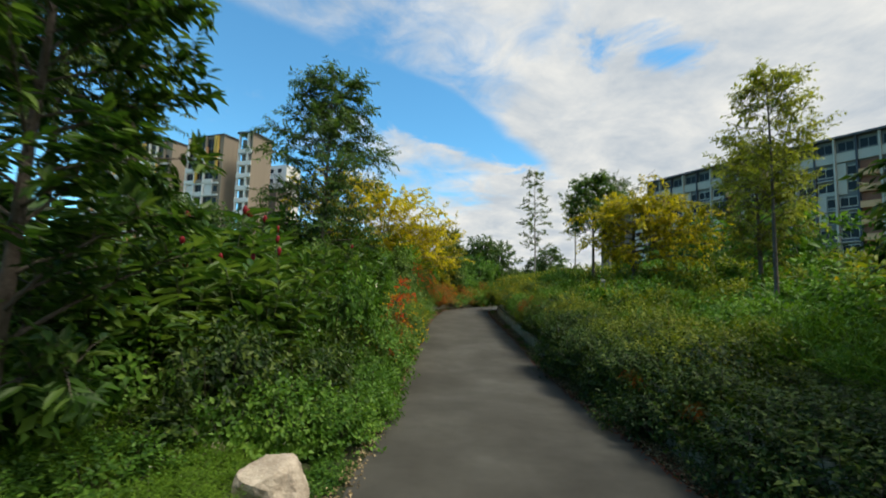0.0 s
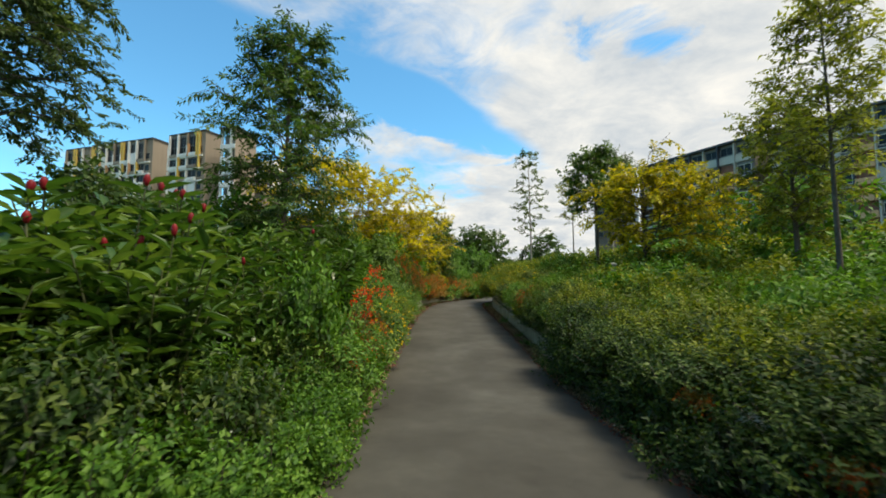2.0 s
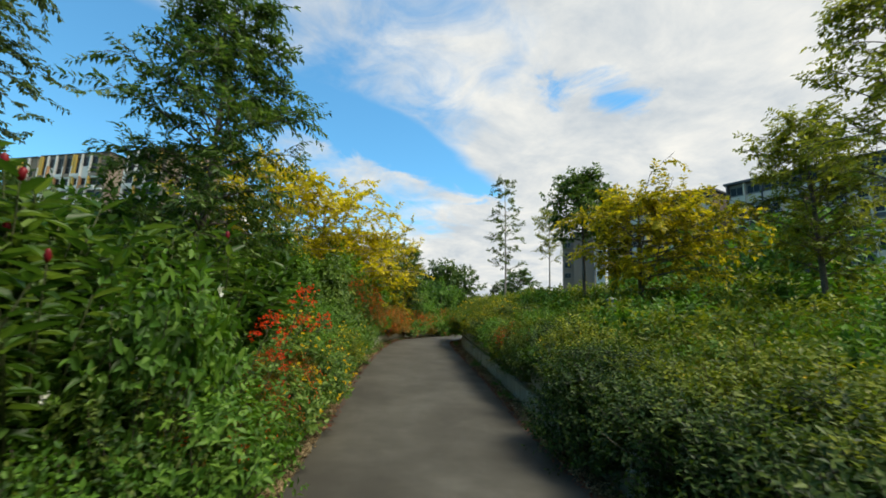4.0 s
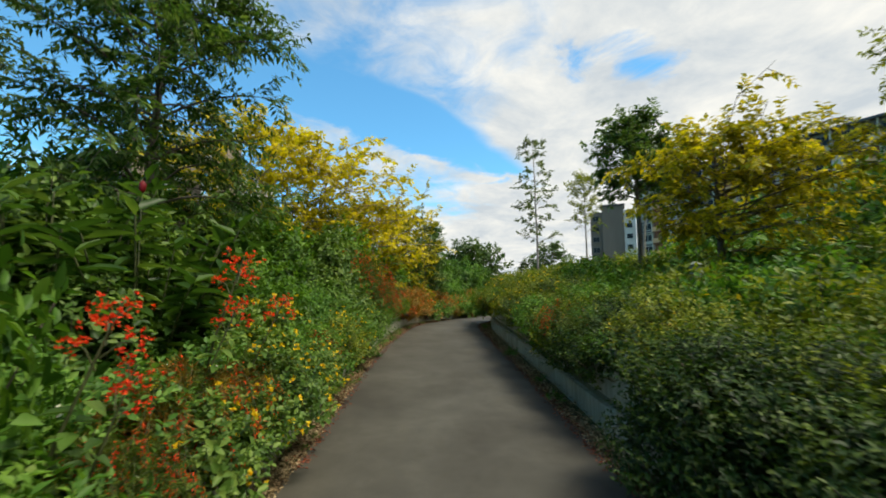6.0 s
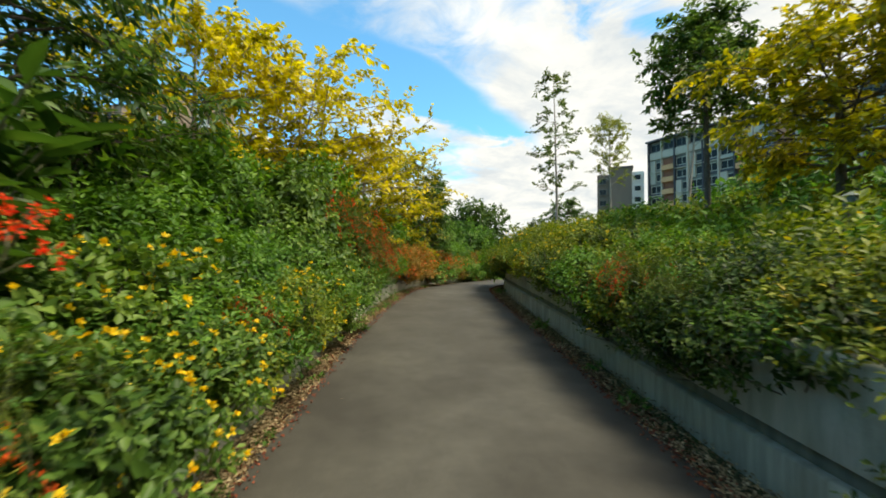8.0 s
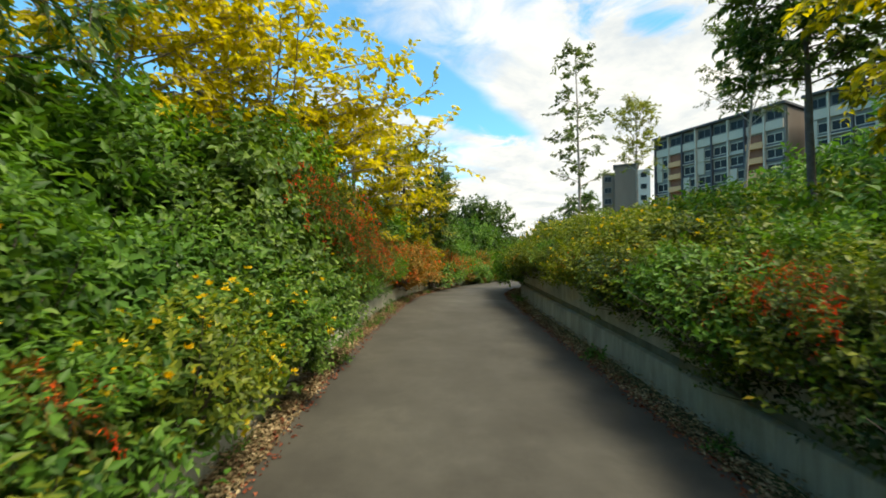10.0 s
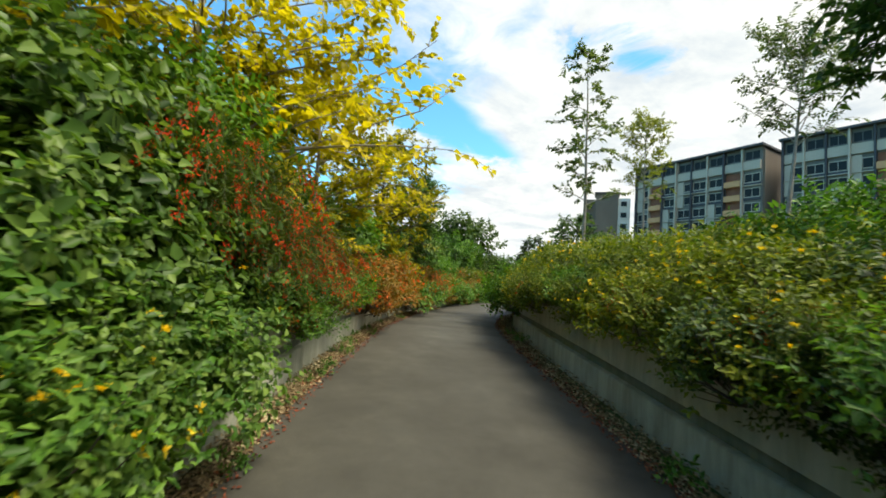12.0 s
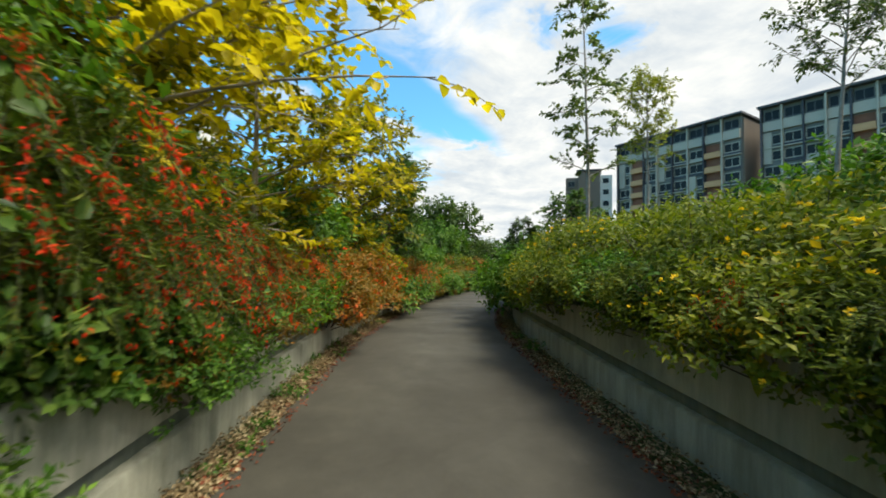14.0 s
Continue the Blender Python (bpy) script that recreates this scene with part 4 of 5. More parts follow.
# flowering accents
for x, y, k, s in ((-1.2, 9.2, "fire", 0.5), (-1.1, 9.75, "whip", 0.8), (-1.2, 8.75, "whip", 0.85), (-1.05, 8.2, "fire", 0.6), (-1.05, 8.0, "whip", 0.6), (-1.1, 8.55, "fire_coral", 0.85), (-1.1, 9.0, "fire_coral", 0.85), (-1.0, 9.45, "fire_coral", 0.7),
                   (-1.0, 15.75, "fire_big", 0.72), (-1.4, 15.7, "fire_big", 0.85), (-0.92, 15.95, "fire_big", 0.85), (-0.86, 16.4, "fire_big", 0.9), (-0.85, 17.0, "fire_big", 0.75), (-1.25, 16.1, "fire_big", 1.25), (-1.25, 15.85, "fire_tall", 0.95), (-1.3, 15.3, "fire_tall", 0.85), (2.66, 12.3, "fire", 0.6), (2.6, 12.75, "fire_coral", 0.7), (3.0, 13.2, "fire", 0.6), (2.66, 11.7, "whip", 0.6), (2.56, 16.05, "fire_coral", 0.5), (2.56, 16.9, "whip", 0.6), (2.6, 15.2, "whip", 0.55), (2.62, 14.3, "whip", 0.55), (-0.8, 17.4, "fire_coral", 1.1), (-1.0, 16.9, "fire_coral", 1.5), (-0.7, 17.9, "fire_coral", 1.0), (-0.55, 18.6, "fire_coral", 0.9),
                   (-1.2, 7.6, "fire_coral", 0.8), (-1.0, 11.6, "fire_coral", 0.7), (0.1, 21.3, "fire_coral", 1.0), (1.0, 24.0, "fire_coral", 1.0),
                   (2.72, 14.6, "fire_coral", 0.55), (3.3, 18.6, "fire_coral", 0.8), (2.75, 16.6, "whip", 0.75), (2.95, 15.4, "fire_coral", 0.6), (3.1, 17.3, "whip", 0.8), (2.9, 18.2, "fire_coral", 0.65), (2.75, 17.6, "fire_coral", 0.5), (2.45, 5.3, "fire_coral", 0.3), (2.4, 4.0, "fire_coral", 0.28), (3.6, 7.3, "fire_coral", 0.4)):
    plant(k, x, y, s)
for i in range(34):
    y = dice.choice((dice.uniform(8.5, 22), dice.uniform(14.5, 20)))
    if dice.random() < 0.75:
        plant("weed", float(path_left(y)) - dice.uniform(-0.05, 0.2), y, dice.uniform(0.5, 1.1), z=float(path_level(y)) - 0.02)
    else:
        plant("weed", float(path_right(y)) + dice.uniform(-0.1, 0.06), y, dice.uniform(0.6, 1.3), z=float(path_level(y)))
for x, y, s, lean in ((-1.15, 9.1, 1.42, 17), (-1.12, 8.95, 1.12, 20), (-1.05, 9.46, 1.12, 22), (-1.2, 7.83, 1.3, 16), (-1.1, 7.78, 1.0, 26)):
    plant("pagoda", x, y, s, tip=lean)
for obs in KINDS.values():
    for ob in obs:
        if ob.name not in PLACED:
            for c in list(ob.children_recursive):
                bpy.data.objects.remove(c)
            bpy.data.objects.remove(ob)


# ---------------------------------------------------------------- trees
def make_tree(name, label, seed, base, h, crown_low, radius, limbs, twigs, per, length, width, leaf, bark=None, trunk=0.09, rise=0.6, droop=0.3,
              centre=(0.0, 0.0), narrow=0.5, twig=0.5, lean=(0.0, 0.0), shape=None, gap=0.0, up=0.2, reach=(), full=False):
    """A tapered trunk, limbs spiralling up it, twigs along the limbs and leaves along the twigs."""
    rng = np.random.default_rng(seed)
    root = new(name)
    x0, y0 = base
    z0 = float(terrain(x0, y0))
    H = h - z0
    s = np.linspace(0, 1, 11)
    wob = rng.normal(0, 0.05, (11, 2)).cumsum(0) * s[:, None] * H * 0.06
    axis = np.stack([lean[0] * s ** 1.5 + wob[:, 0], lean[1] * s ** 1.5 + wob[:, 1], H * s - 0.08 * (1 - s)], 1)
    lines = [(axis, trunk * (1 - s) ** 0.8 + 0.006 + trunk * 0.6 * np.exp(-s * 30))]
    P, D, U = [], [], []
    low = (crown_low - z0) / H
    for i in range(limbs + len(reach)):
        aim = reach[i - limbs] if i >= limbs else None
        f = low + (1 - low) * (min(1.0, ((i - limbs) / len(reach) * 0.6 if aim else i / limbs) + rng.uniform(0, 0.8) / limbs)) ** 0.85
        f = min(f, 0.985)
        k = min(9, int(f * 10))
        st = axis[k] + (axis[k + 1] - axis[k]) * (f * 10 - k)
        c = (f - low) / (1 - low)
        env = shape(c) if shape else max(0.12, math.sin(math.pi * (0.16 + 0.80 * c)) ** narrow)
        ln = radius * env * rng.uniform(0.65, 1.12)
        a = i * 2.4 + rng.normal(0, 0.3)
        if gap and not aim and rng.uniform() < gap:
            continue
        u = np.linspace(0, 1, 7)
        el_ = rise * rng.uniform(0.6, 1.3)
        bend = rng.normal(0, 0.25)
        pts = np.stack([st[0] + np.cos(a + bend * u) * ln * u + centre[0] * u * env, st[1] + np.sin(a + bend * u) * ln * u + centre[1] * u * env,
                        st[2] + ln * (el_ * u - droop * u ** 2)], 1)
        if aim:
            end = np.array(aim) - np.array([x0, y0, z0])
            pts = st + (end - st) * u[:, None] + np.array([0, 0, 0.35]) * np.sin(np.pi * u)[:, None] + rng.normal(0, 0.22, 3) * np.sin(2 * np.pi * u)[:, None] + rng.normal(0, 0.05, (7, 3)) * u[:, None]
        r0 = max(0.007, trunk * (0.26 if aim else 0.4) * (1 - f) ** 0.6)
        lines.append((pts, np.linspace(r0, 0.004, 7)))
        for j in range(twigs):
            w = 0.22 + 0.78 * (j + rng.uniform(0, 0.9)) / twigs
            w = min(w, 0.995)
            k2 = min(5, int(w * 6))
            p = pts[k2] + (pts[k2 + 1] - pts[k2]) * (w * 6 - k2)
            along = unit(pts[k2 + 1] - pts[k2])
            sd = unit(along * 0.7 + rng.normal(0, 0.62, 3) + np.array([0, 0, up]))
            tl = twig * rng.uniform(0.5, 1.2)
            q = p + sd * tl * 0.5
            e = p + sd * tl + np.array([0, 0, -0.18 * tl])
            lines.append(([p, q, e], [0.006, 0.004, 0.0022]))
            m = np.linspace(0.15, 1.0, per)[:, None]
            P.append(p + (e - p) * m + rng.normal(0, 0.012, (per, 3)))
            sg = np.where(np.arange(per) % 2 == 0, 1.0, -1.0)[:, None]
            lat = unit(np.cross(sd, rng.normal(0, 0.35, 3) + np.array([0, 0, 1.0])))
            D.append(sd * 0.55 + lat * sg * 0.85 + rng.normal(0, 0.25, (per, 3)) + np.array([0, 0, -droop * 0.5]))
            U.append(np.array([0, 0, 1.0]) + rng.normal(0, 0.35, (per, 3)))
    P, D, U = np.concatenate(P), np.concatenate(D), np.concatenate(U)
    k = rng.uniform(0.6, 1.15, len(P))
    V, F = leaf_blades(P, D, U, length * k, width * k, 0.15, 0.25, full)
    mesh_object("crown", V, F, leaf, root)
    V, F = join([tubes([w for w in lines if len(w[0]) > 3], 6), tubes([w for w in lines if len(w[0]) == 3], 3)])
    mesh_object("trunk", V, F, bark or BARK, root, smooth=True)
    root.location = (x0, y0, z0)
    return tagged(root, label, "tree")


make_tree("tree", "dense dark green tree with long drooping narrow leaves", 1, (-3.6, 11.9), 7.55, 1.3, 1.8, 78, 17, 16, 0.15, 0.05, LEAF_TREE, trunk=0.08, rise=0.75, droop=0.45, twig=0.55, lean=(0.1, 0),
          reach=((-2.3, 13.6, 2.95), (-2.0, 13.5, 3.2), (-2.6, 13.9, 3.35)))
make_tree("tree", "very tall tree with fine grey-green foliage high above the shrubs", 2, (-17.2, 17.4), 15.5, 7.4, 4.3, 80, 22, 17, 0.24, 0.11, LEAF_GREY, trunk=0.22, rise=0.4, droop=0.55, twig=0.85, narrow=0.35)
make_tree("tree", "shady tree with drooping dark leaves and one long branch", 21, (-6.6, 3.0), 8.0, 4.6, 1.2, 26, 14, 16, 0.13, 0.06, LEAF_TREE, trunk=0.1, rise=0.5, droop=0.5, twig=0.45, reach=((-2.95, 4.75, 4.8),))
make_tree("small_tree", "small tree with whorls of long glossy lance leaves", 18, (-2.55, 2.4), 3.9, 0.8, 0.95, 44, 11, 15, 0.145, 0.048, LEAF_LANCE, trunk=0.05, rise=0.8, droop=0.2, twig=0.3, up=0.5, full=True)
make_tree("tree", "shady tree with dark leaves behind the hedge", 19, (6.5, 4.9), 3.7, 1.1, 1.0, 30, 12, 13, 0.17, 0.08, LEAF_DARK, trunk=0.08, rise=0.6, droop=0.2)
# this second one is never in view; added to throw shade on the near hedge
make_tree("tree", "shady tree with dark leaves behind the hedge", 20, (6.2, 1.9), 6.9, 2.6, 2.2, 50, 13, 11, 0.22, 0.11, LEAF_TREE, trunk=0.12, rise=0.5, droop=0.2, twig=0.6)
make_tree("tree", "tree with bright yellow leaves on long open branches", 3, (-2.4, 17.4), 5.4, 1.5, 2.5, 44, 11, 12, 0.125, 0.085, LEAF_YELLOW, PALE_BARK, trunk=0.08, rise=0.5, droop=0.26, centre=(0.6, -0.2), twig=0.45, narrow=0.4, full=True,
          reach=((0.85, 17.1, 3.75), (0.5, 17.4, 4.5), (-0.5, 17.9, 5.2), (0.6, 17.8, 3.8), (-0.1, 16.7, 3.9), (-0.65, 14.6, 4.5), (-1.6, 14.5, 4.6)))
make_tree("tree", "tree with yellow leaves behind the tall shrubs", 23, (-3.9, 15.9), 5.5, 2.2, 2.3, 50, 14, 14, 0.12, 0.075, LEAF_YELLOW, PALE_BARK, trunk=0.07, rise=0.5, droop=0.25, twig=0.45, narrow=0.4, full=True)
make_tree("tree", "low tree with dense golden olive leaves", 24, (-2.1, 16.9), 3.7, 1.2, 1.3, 40, 12, 13, 0.115, 0.07, LEAF_GOLD, trunk=0.05, rise=0.5, droop=0.25, twig=0.42, narrow=0.4)
make_tree("tree", "small tree with golden yellow leaves", 4, (-1.35, 19.6), 4.4, 1.6, 1.7, 34, 12, 15, 0.125, 0.08, LEAF_YELLOW, PALE_BARK, trunk=0.06, rise=0.45, droop=0.2, twig=0.45)
make_tree("tree", "bushy tree with golden green leaves", 14, (-0.5, 23.2), 4.8, 1.4, 1.6, 40, 13, 15, 0.13, 0.075, LEAF_GOLD, trunk=0.07, rise=0.5, droop=0.2)
make_tree("tree", "spreading tree with layered golden yellow leaves", 5, (6.45, 14.0), 4.7, 2.3, 2.3, 54, 15, 15, 0.135, 0.072, LEAF_GOLD, trunk=0.085, rise=0.3, droop=0.16, twig=0.46, narrow=0.45, gap=0.16, centre=(0.5, -0.2), up=0.0,
          reach=((6.2, 12.2, 5.35), (6.6, 12.9, 5.0), (8.7, 12.6, 3.75), (9.2, 12.9, 3.95), (4.75, 14.2, 3.5), (4.9, 13.7, 3.2), (7.7, 12.1, 4.1), (7.3, 12.3, 3.3)))
make_tree("tree", "dark round-crowned tree on a slim trunk", 6, (5.75, 15.85), 5.95, 3.8, 1.05, 38, 12, 14, 0.14, 0.07, LEAF_TREE, trunk=0.06, rise=0.5, droop=0.2, twig=0.42, gap=0.14)
make_tree("tree", "tall slim tree with pale green airy foliage", 7, (6.6, 8.2), 6.15, 3.1, 0.8, 42, 11, 12, 0.105, 0.046, LEAF_PALE, trunk=0.042, rise=0.8, droop=0.3, twig=0.42, gap=0.12, narrow=0.7)
make_tree("tree", "slim tree with feathery olive foliage", 8, (8.7, 11.3), 5.65, 2.5, 1.1, 52, 14, 15, 0.11, 0.05, LEAF_PALE, trunk=0.065, rise=0.75, droop=0.3, twig=0.42)
make_tree("tree", "very tall thin young tree with sparse leaf clusters", 9, (5.2, 23.5), 8.4, 3.6, 0.95, 30, 7, 12, 0.14, 0.08, LEAF_GREY, PALE_BARK, trunk=0.05, rise=0.6, droop=0.25, twig=0.32, narrow=0.3, gap=0.12)
make_tree("tree", "thin tree with a small upright crown of pale leaves", 10, (8.2, 25.7), 7.3, 4.6, 0.95, 30, 10, 12, 0.11, 0.055, LEAF_PALE, PALE_BARK, trunk=0.05, rise=1.1, droop=0.2, twig=0.35)
make_tree("tree", "slender leaning tree with thin pale foliage", 11, (8.1, 20.2), 6.9, 4.7, 1.0, 30, 11, 13, 0.1, 0.05, LEAF_GREY, PALE_BARK, trunk=0.05, rise=1.3, droop=0.3, twig=0.4, gap=0.08, lean=(0.35, 0))
make_tree("tree", "small tree with flat spreading tiers of dark foliage", 12, (9.0, 40.6), 4.7, 1.6, 2.3, 16, 14, 16, 0.2, 0.09, LEAF_DARK, trunk=0.08, rise=0.12, droop=0.12, twig=0.5, up=0.0, shape=lambda c: 1.0 - 0.75 * c)
make_tree("tree", "bushy dark green tree behind the hedge", 13, (8.0, 31.0), 4.6, 1.2, 1.5, 32, 12, 14, 0.17, 0.085, LEAF_TREE, trunk=0.07)
make_tree("tree", "slender dark green columnar tree", 15, (0.6, 29.6), 5.6, 1.2, 0.8, 40, 11, 14, 0.15, 0.07, LEAF_TREE, trunk=0.07, rise=1.0, narrow=0.7)
make_tree("tree", "bushy green tree among the shrubs", 16, (0.3, 26.6), 4.3, 1.0, 1.25, 36, 12, 14, 0.15, 0.075, LEAF_TREE, trunk=0.07)


# out-of-view tree behind the start, added to darken the near ground and hedge
make_tree("tree", "wide shady tree with dense dark foliage over the path", 17, (5.2, -3.6), 9.0, 4.2, 4.4, 44, 14, 12, 0.28, 0.14, LEAF_TREE, trunk=0.16, rise=0.4, droop=0.2, twig=0.8)


def make_far_tree(seed, x, y, top, spread, leaf=LEAF_FAR):
    """A large distant tree: clumps of big leaf sprays on a branching trunk."""
    rng = np.random.default_rng(seed)
    root = new("tree")
    z0 = float(terrain(x, y))
    H = top - z0
    lines = [(np.array([(0, 0, -0.1), (0.1, 0, H * 0.3), (0, 0.1, H * 0.8)]), np.array([0.03, 0.024, 0.008]) * H)]
    pieces = []
    for i in range(26):
        d = unit(rng.normal(0, 1, 3)) * rng.uniform(0.35, 1.0)
        c = np.array([d[0] * spread * 0.72, d[1] * spread * 0.72, H * 0.58 + d[2] * H * 0.32])
        lines.append(([np.array([0, 0, H * 0.3]), c * 0.6 + np.array([0, 0, H * 0.12]), c], [0.01 * H, 0.006 * H, 0.002 * H]))
        tip, way = shoots_on_dome(rng, 22, spread * 0.34, H * 0.2, 0.3, -0.7)
        pieces.append(leafy(rng, tip + c - np.array([0, 0, H * 0.06]), way, 5, 0.5, H * 0.076, H * 0.048))
    V, F = join(pieces)
    mesh_object("crown", V, F, leaf, root)
    V, F = tubes(lines, 5)
    mesh_object("trunk", V, F, BARK, root)
    root.location = (x, y, z0)
    return tagged(root, "distant rounded green park tree", "tree", "distant trees")


for i, (x, y, top, spread) in enumerate(((6.4, 60, 9.6, 5.3), (1.5, 62, 7.4, 4.5), (10.5, 66, 6.2, 3.8), (4.0, 54, 5.6, 3.2), (-2.0, 52, 7.0, 4), (-6, 58, 8.5, 5), (13.5, 72, 6.0, 4.5), (-12, 50, 8, 5), (-9, 38, 6.5, 3.6), (-16, 64, 9, 6), (19, 62, 5.5, 4), (24, 78, 7, 5), (-24, 46, 8, 5), (-30, 62, 9, 6),
                                         (33, 70, 8, 5), (30, 40, 6, 4.5), (-18, 30, 7.5, 4.5), (-14, 20, 7, 4), (20, 26, 5.5, 3.5), (24, 12, 6, 4), (-16, 8, 7.5, 4.5), (-9, -6, 8, 4.5), (9, -8, 7, 4.5), (0, -22, 9, 6), (-20, -18, 9, 6), (20, -20, 9, 6))):
    make_far_tree(300 + i, x, y, top, spread)


# ---------------------------------------------------------------- distant housing blocks
PLASTER_TAN = solid_material("tan_plaster", (0.23, 0.19, 0.145), (0.31, 0.26, 0.20), 0.4, 0.9, 0.0)
PLASTER_WHITE = solid_material("white_plaster", (0.66, 0.66, 0.63), (0.78, 0.78, 0.75), 0.5, 0.85, 0.0)
PLASTER_GREY = solid_material("grey_plaster", (0.13, 0.13, 0.125), (0.18, 0.18, 0.17), 0.5, 0.9, 0.0)
PLASTER_PALE = solid_material("pale_grey_plaster", (0.38, 0.345, 0.29), (0.48, 0.44, 0.375), 0.5, 0.9, 0.0)
PANEL_YELLOW = solid_material("yellow_panel", (0.62, 0.40, 0.08), (0.72, 0.49, 0.12), 0.8, 0.8, 0.0)
PANEL_ORANGE = solid_material("orange_panel", (0.50, 0.26, 0.12), (0.60, 0.34, 0.17), 0.8, 0.8, 0.0)
PANEL_RUST = solid_material("rust_panel", (0.16, 0.06, 0.035), (0.24, 0.10, 0.06), 0.8, 0.85, 0.0)
PANEL_NAVY = solid_material("navy_panel", (0.040, 0.044, 0.055), (0.065, 0.07, 0.085), 0.8, 0.8, 0.0)
ROOF_DARK = solid_material("dark_roof_edge", (0.045, 0.05, 0.06), (0.08, 0.085, 0.095), 0.8, 0.8, 0.0)
CORE_BROWN = solid_material("brown_render", (0.14, 0.112, 0.090), (0.20, 0.165, 0.135), 0.5, 0.9, 0.0)


def box_mesh(name, material, cache={}):
    """A unit box from the origin, shared by all pieces of one kind and material."""
    key = (name, material.name)
    if key not in cache:
        me = bpy.data.meshes.new(name)
        V = [(x, y, z) for x in (0, 1) for y in (0, 1) for z in (0, 1)]
        me.from_pydata(V, [], [(0, 1, 3, 2), (4, 6, 7, 5), (0, 4, 5, 1), (2, 3, 7, 6), (0, 2, 6, 4), (1, 5, 7, 3)])
        me.materials.append(material)
        cache[key] = me
    return cache[key]


def slab(name, material, parent, u, v, w, du, dv, dw):
    """A box in the facade's frame: u along it, v outward, w up."""
    ob = new(name, box_mesh(name, material))
    ob.parent = parent
    ob.location, ob.scale = (u, v, w), (du, dv, dw)
    return ob


def facade_frame(a, b):
    """A frame at a: its x runs to b, its y points outward, to the right of that way."""
    d = (Vector((b[0], b[1], 0)) - Vector((a[0], a[1], 0)))
    ln = d.length
    d.normalize()
    out = Vector((d.y, -d.x, 0))
    m = Matrix((( d.x, out.x, 0, a[0]), (d.y, out.y, 0, a[1]), (0, 0, 1, 0), (0, 0, 0, 1)))
    return m, ln


def window(parent, u, w, du, dw, frame_mat, bars=1, depth=0.0):
    """A window in the facade: a proud frame round a dark pane, with glazing bars."""
    win = slab("window", GLASS, parent, u, 0.02 + depth, w, du, 0.05, dw)
    for bu, bw, bdu, bdw in ((0, 0, 1, 0.09), (0, 0.91, 1, 0.09), (0, 0, 0.05, 1), (0.95, 0, 0.05, 1)):
        ob = new("frame", box_mesh("frame", frame_mat))
        ob.parent, ob.location, ob.scale = win, (bu, 0.4, bw), (bdu, 1.8, bdw)
    for i in range(bars):
        ob = new("frame", box_mesh("frame", frame_mat))
        ob.parent, ob.location, ob.scale = win, ((i + 1) / (bars + 1) - 0.02, 0.4, 0), (0.035, 1.4, 1)
    return win


def tan_block(a, b, depth, top, storeys, seed, blank_end=2.4):
    """A tan slab block: white storey bands, yellow and white fins at the top, dark windows, a blank end wall."""
    rng = random.Random(seed)
    m, ln = facade_frame(a, b)
    root = new("apartment_block")
    root.matrix_world = m
    slab("wall", PLASTER_TAN, root, 0, -depth, 0, ln, depth, top)
    slab("roof", ROOF_DARK, root, -0.25, -depth - 0.25, top, ln + 0.5, depth + 0.6, 0.28)
    st = 3.0
    bays = max(2, int((ln - blank_end) / 2.5))
    bw = (ln - blank_end) / bays
    for f in range(storeys):
        w = top - 5.6 - f * st
        if w < 6:
            break
        slab("storey_band", PLASTER_WHITE, root, 0, 0.003, w - 0.42, ln - blank_end * 0.25, 0.4, 0.34)
        for k in range(bays):
            if rng.random() < 0.2:
                slab("panel", PLASTER_WHITE, root, k * bw + 0.2, 0.003, w, bw - 0.5, 0.16, st - 0.5)
            else:
                window(root, k * bw + 0.24, w + 0.72, bw - 0.48, st - 1.22, PLASTER_GREY, 1)
                slab("parapet", PLASTER_WHITE if (k + f) % 3 else PLASTER_TAN, root, k * bw + 0.2, 0.003, w - 0.07, bw - 0.4, 0.55, 0.76)
            slab("fin", PLASTER_WHITE, root, k * bw - 0.12, 0.003, w - 0.07, 0.3, 0.62, st - 0.36)
            if rng.random() < 0.2:
                slab("fin", rng.choice([PANEL_ORANGE, PANEL_YELLOW]), root, k * bw + 0.24, 0.003, w - 0.1, 0.4, 0.66, st)
        window(root, ln - blank_end * 0.95, w + 0.5, 1.5, st - 1.3, PLASTER_TAN, 0)
    for k in range(bays):
        window(root, k * bw + 0.3, top - 5.3, bw - 0.5, 4.9, PLASTER_GREY, 1)
    for k in range(bays + 1):
        fin = [PLASTER_WHITE, PLASTER_TAN, PANEL_YELLOW, PLASTER_WHITE][(k + seed) % 4]
        slab("fin", fin, root, max(0, k * bw - 0.2), 0.003, top - 5.8, 0.42, 0.55, 5.75)
        if fin is PANEL_YELLOW:
            slab("fin", PANEL_YELLOW, root, k * bw + 0.5, 0.003, top - 8.8, 0.5, 0.5, 8.7)
    return tagged(root, "tall tan apartment block with white bands and yellow fins", "building", "apartment blocks")


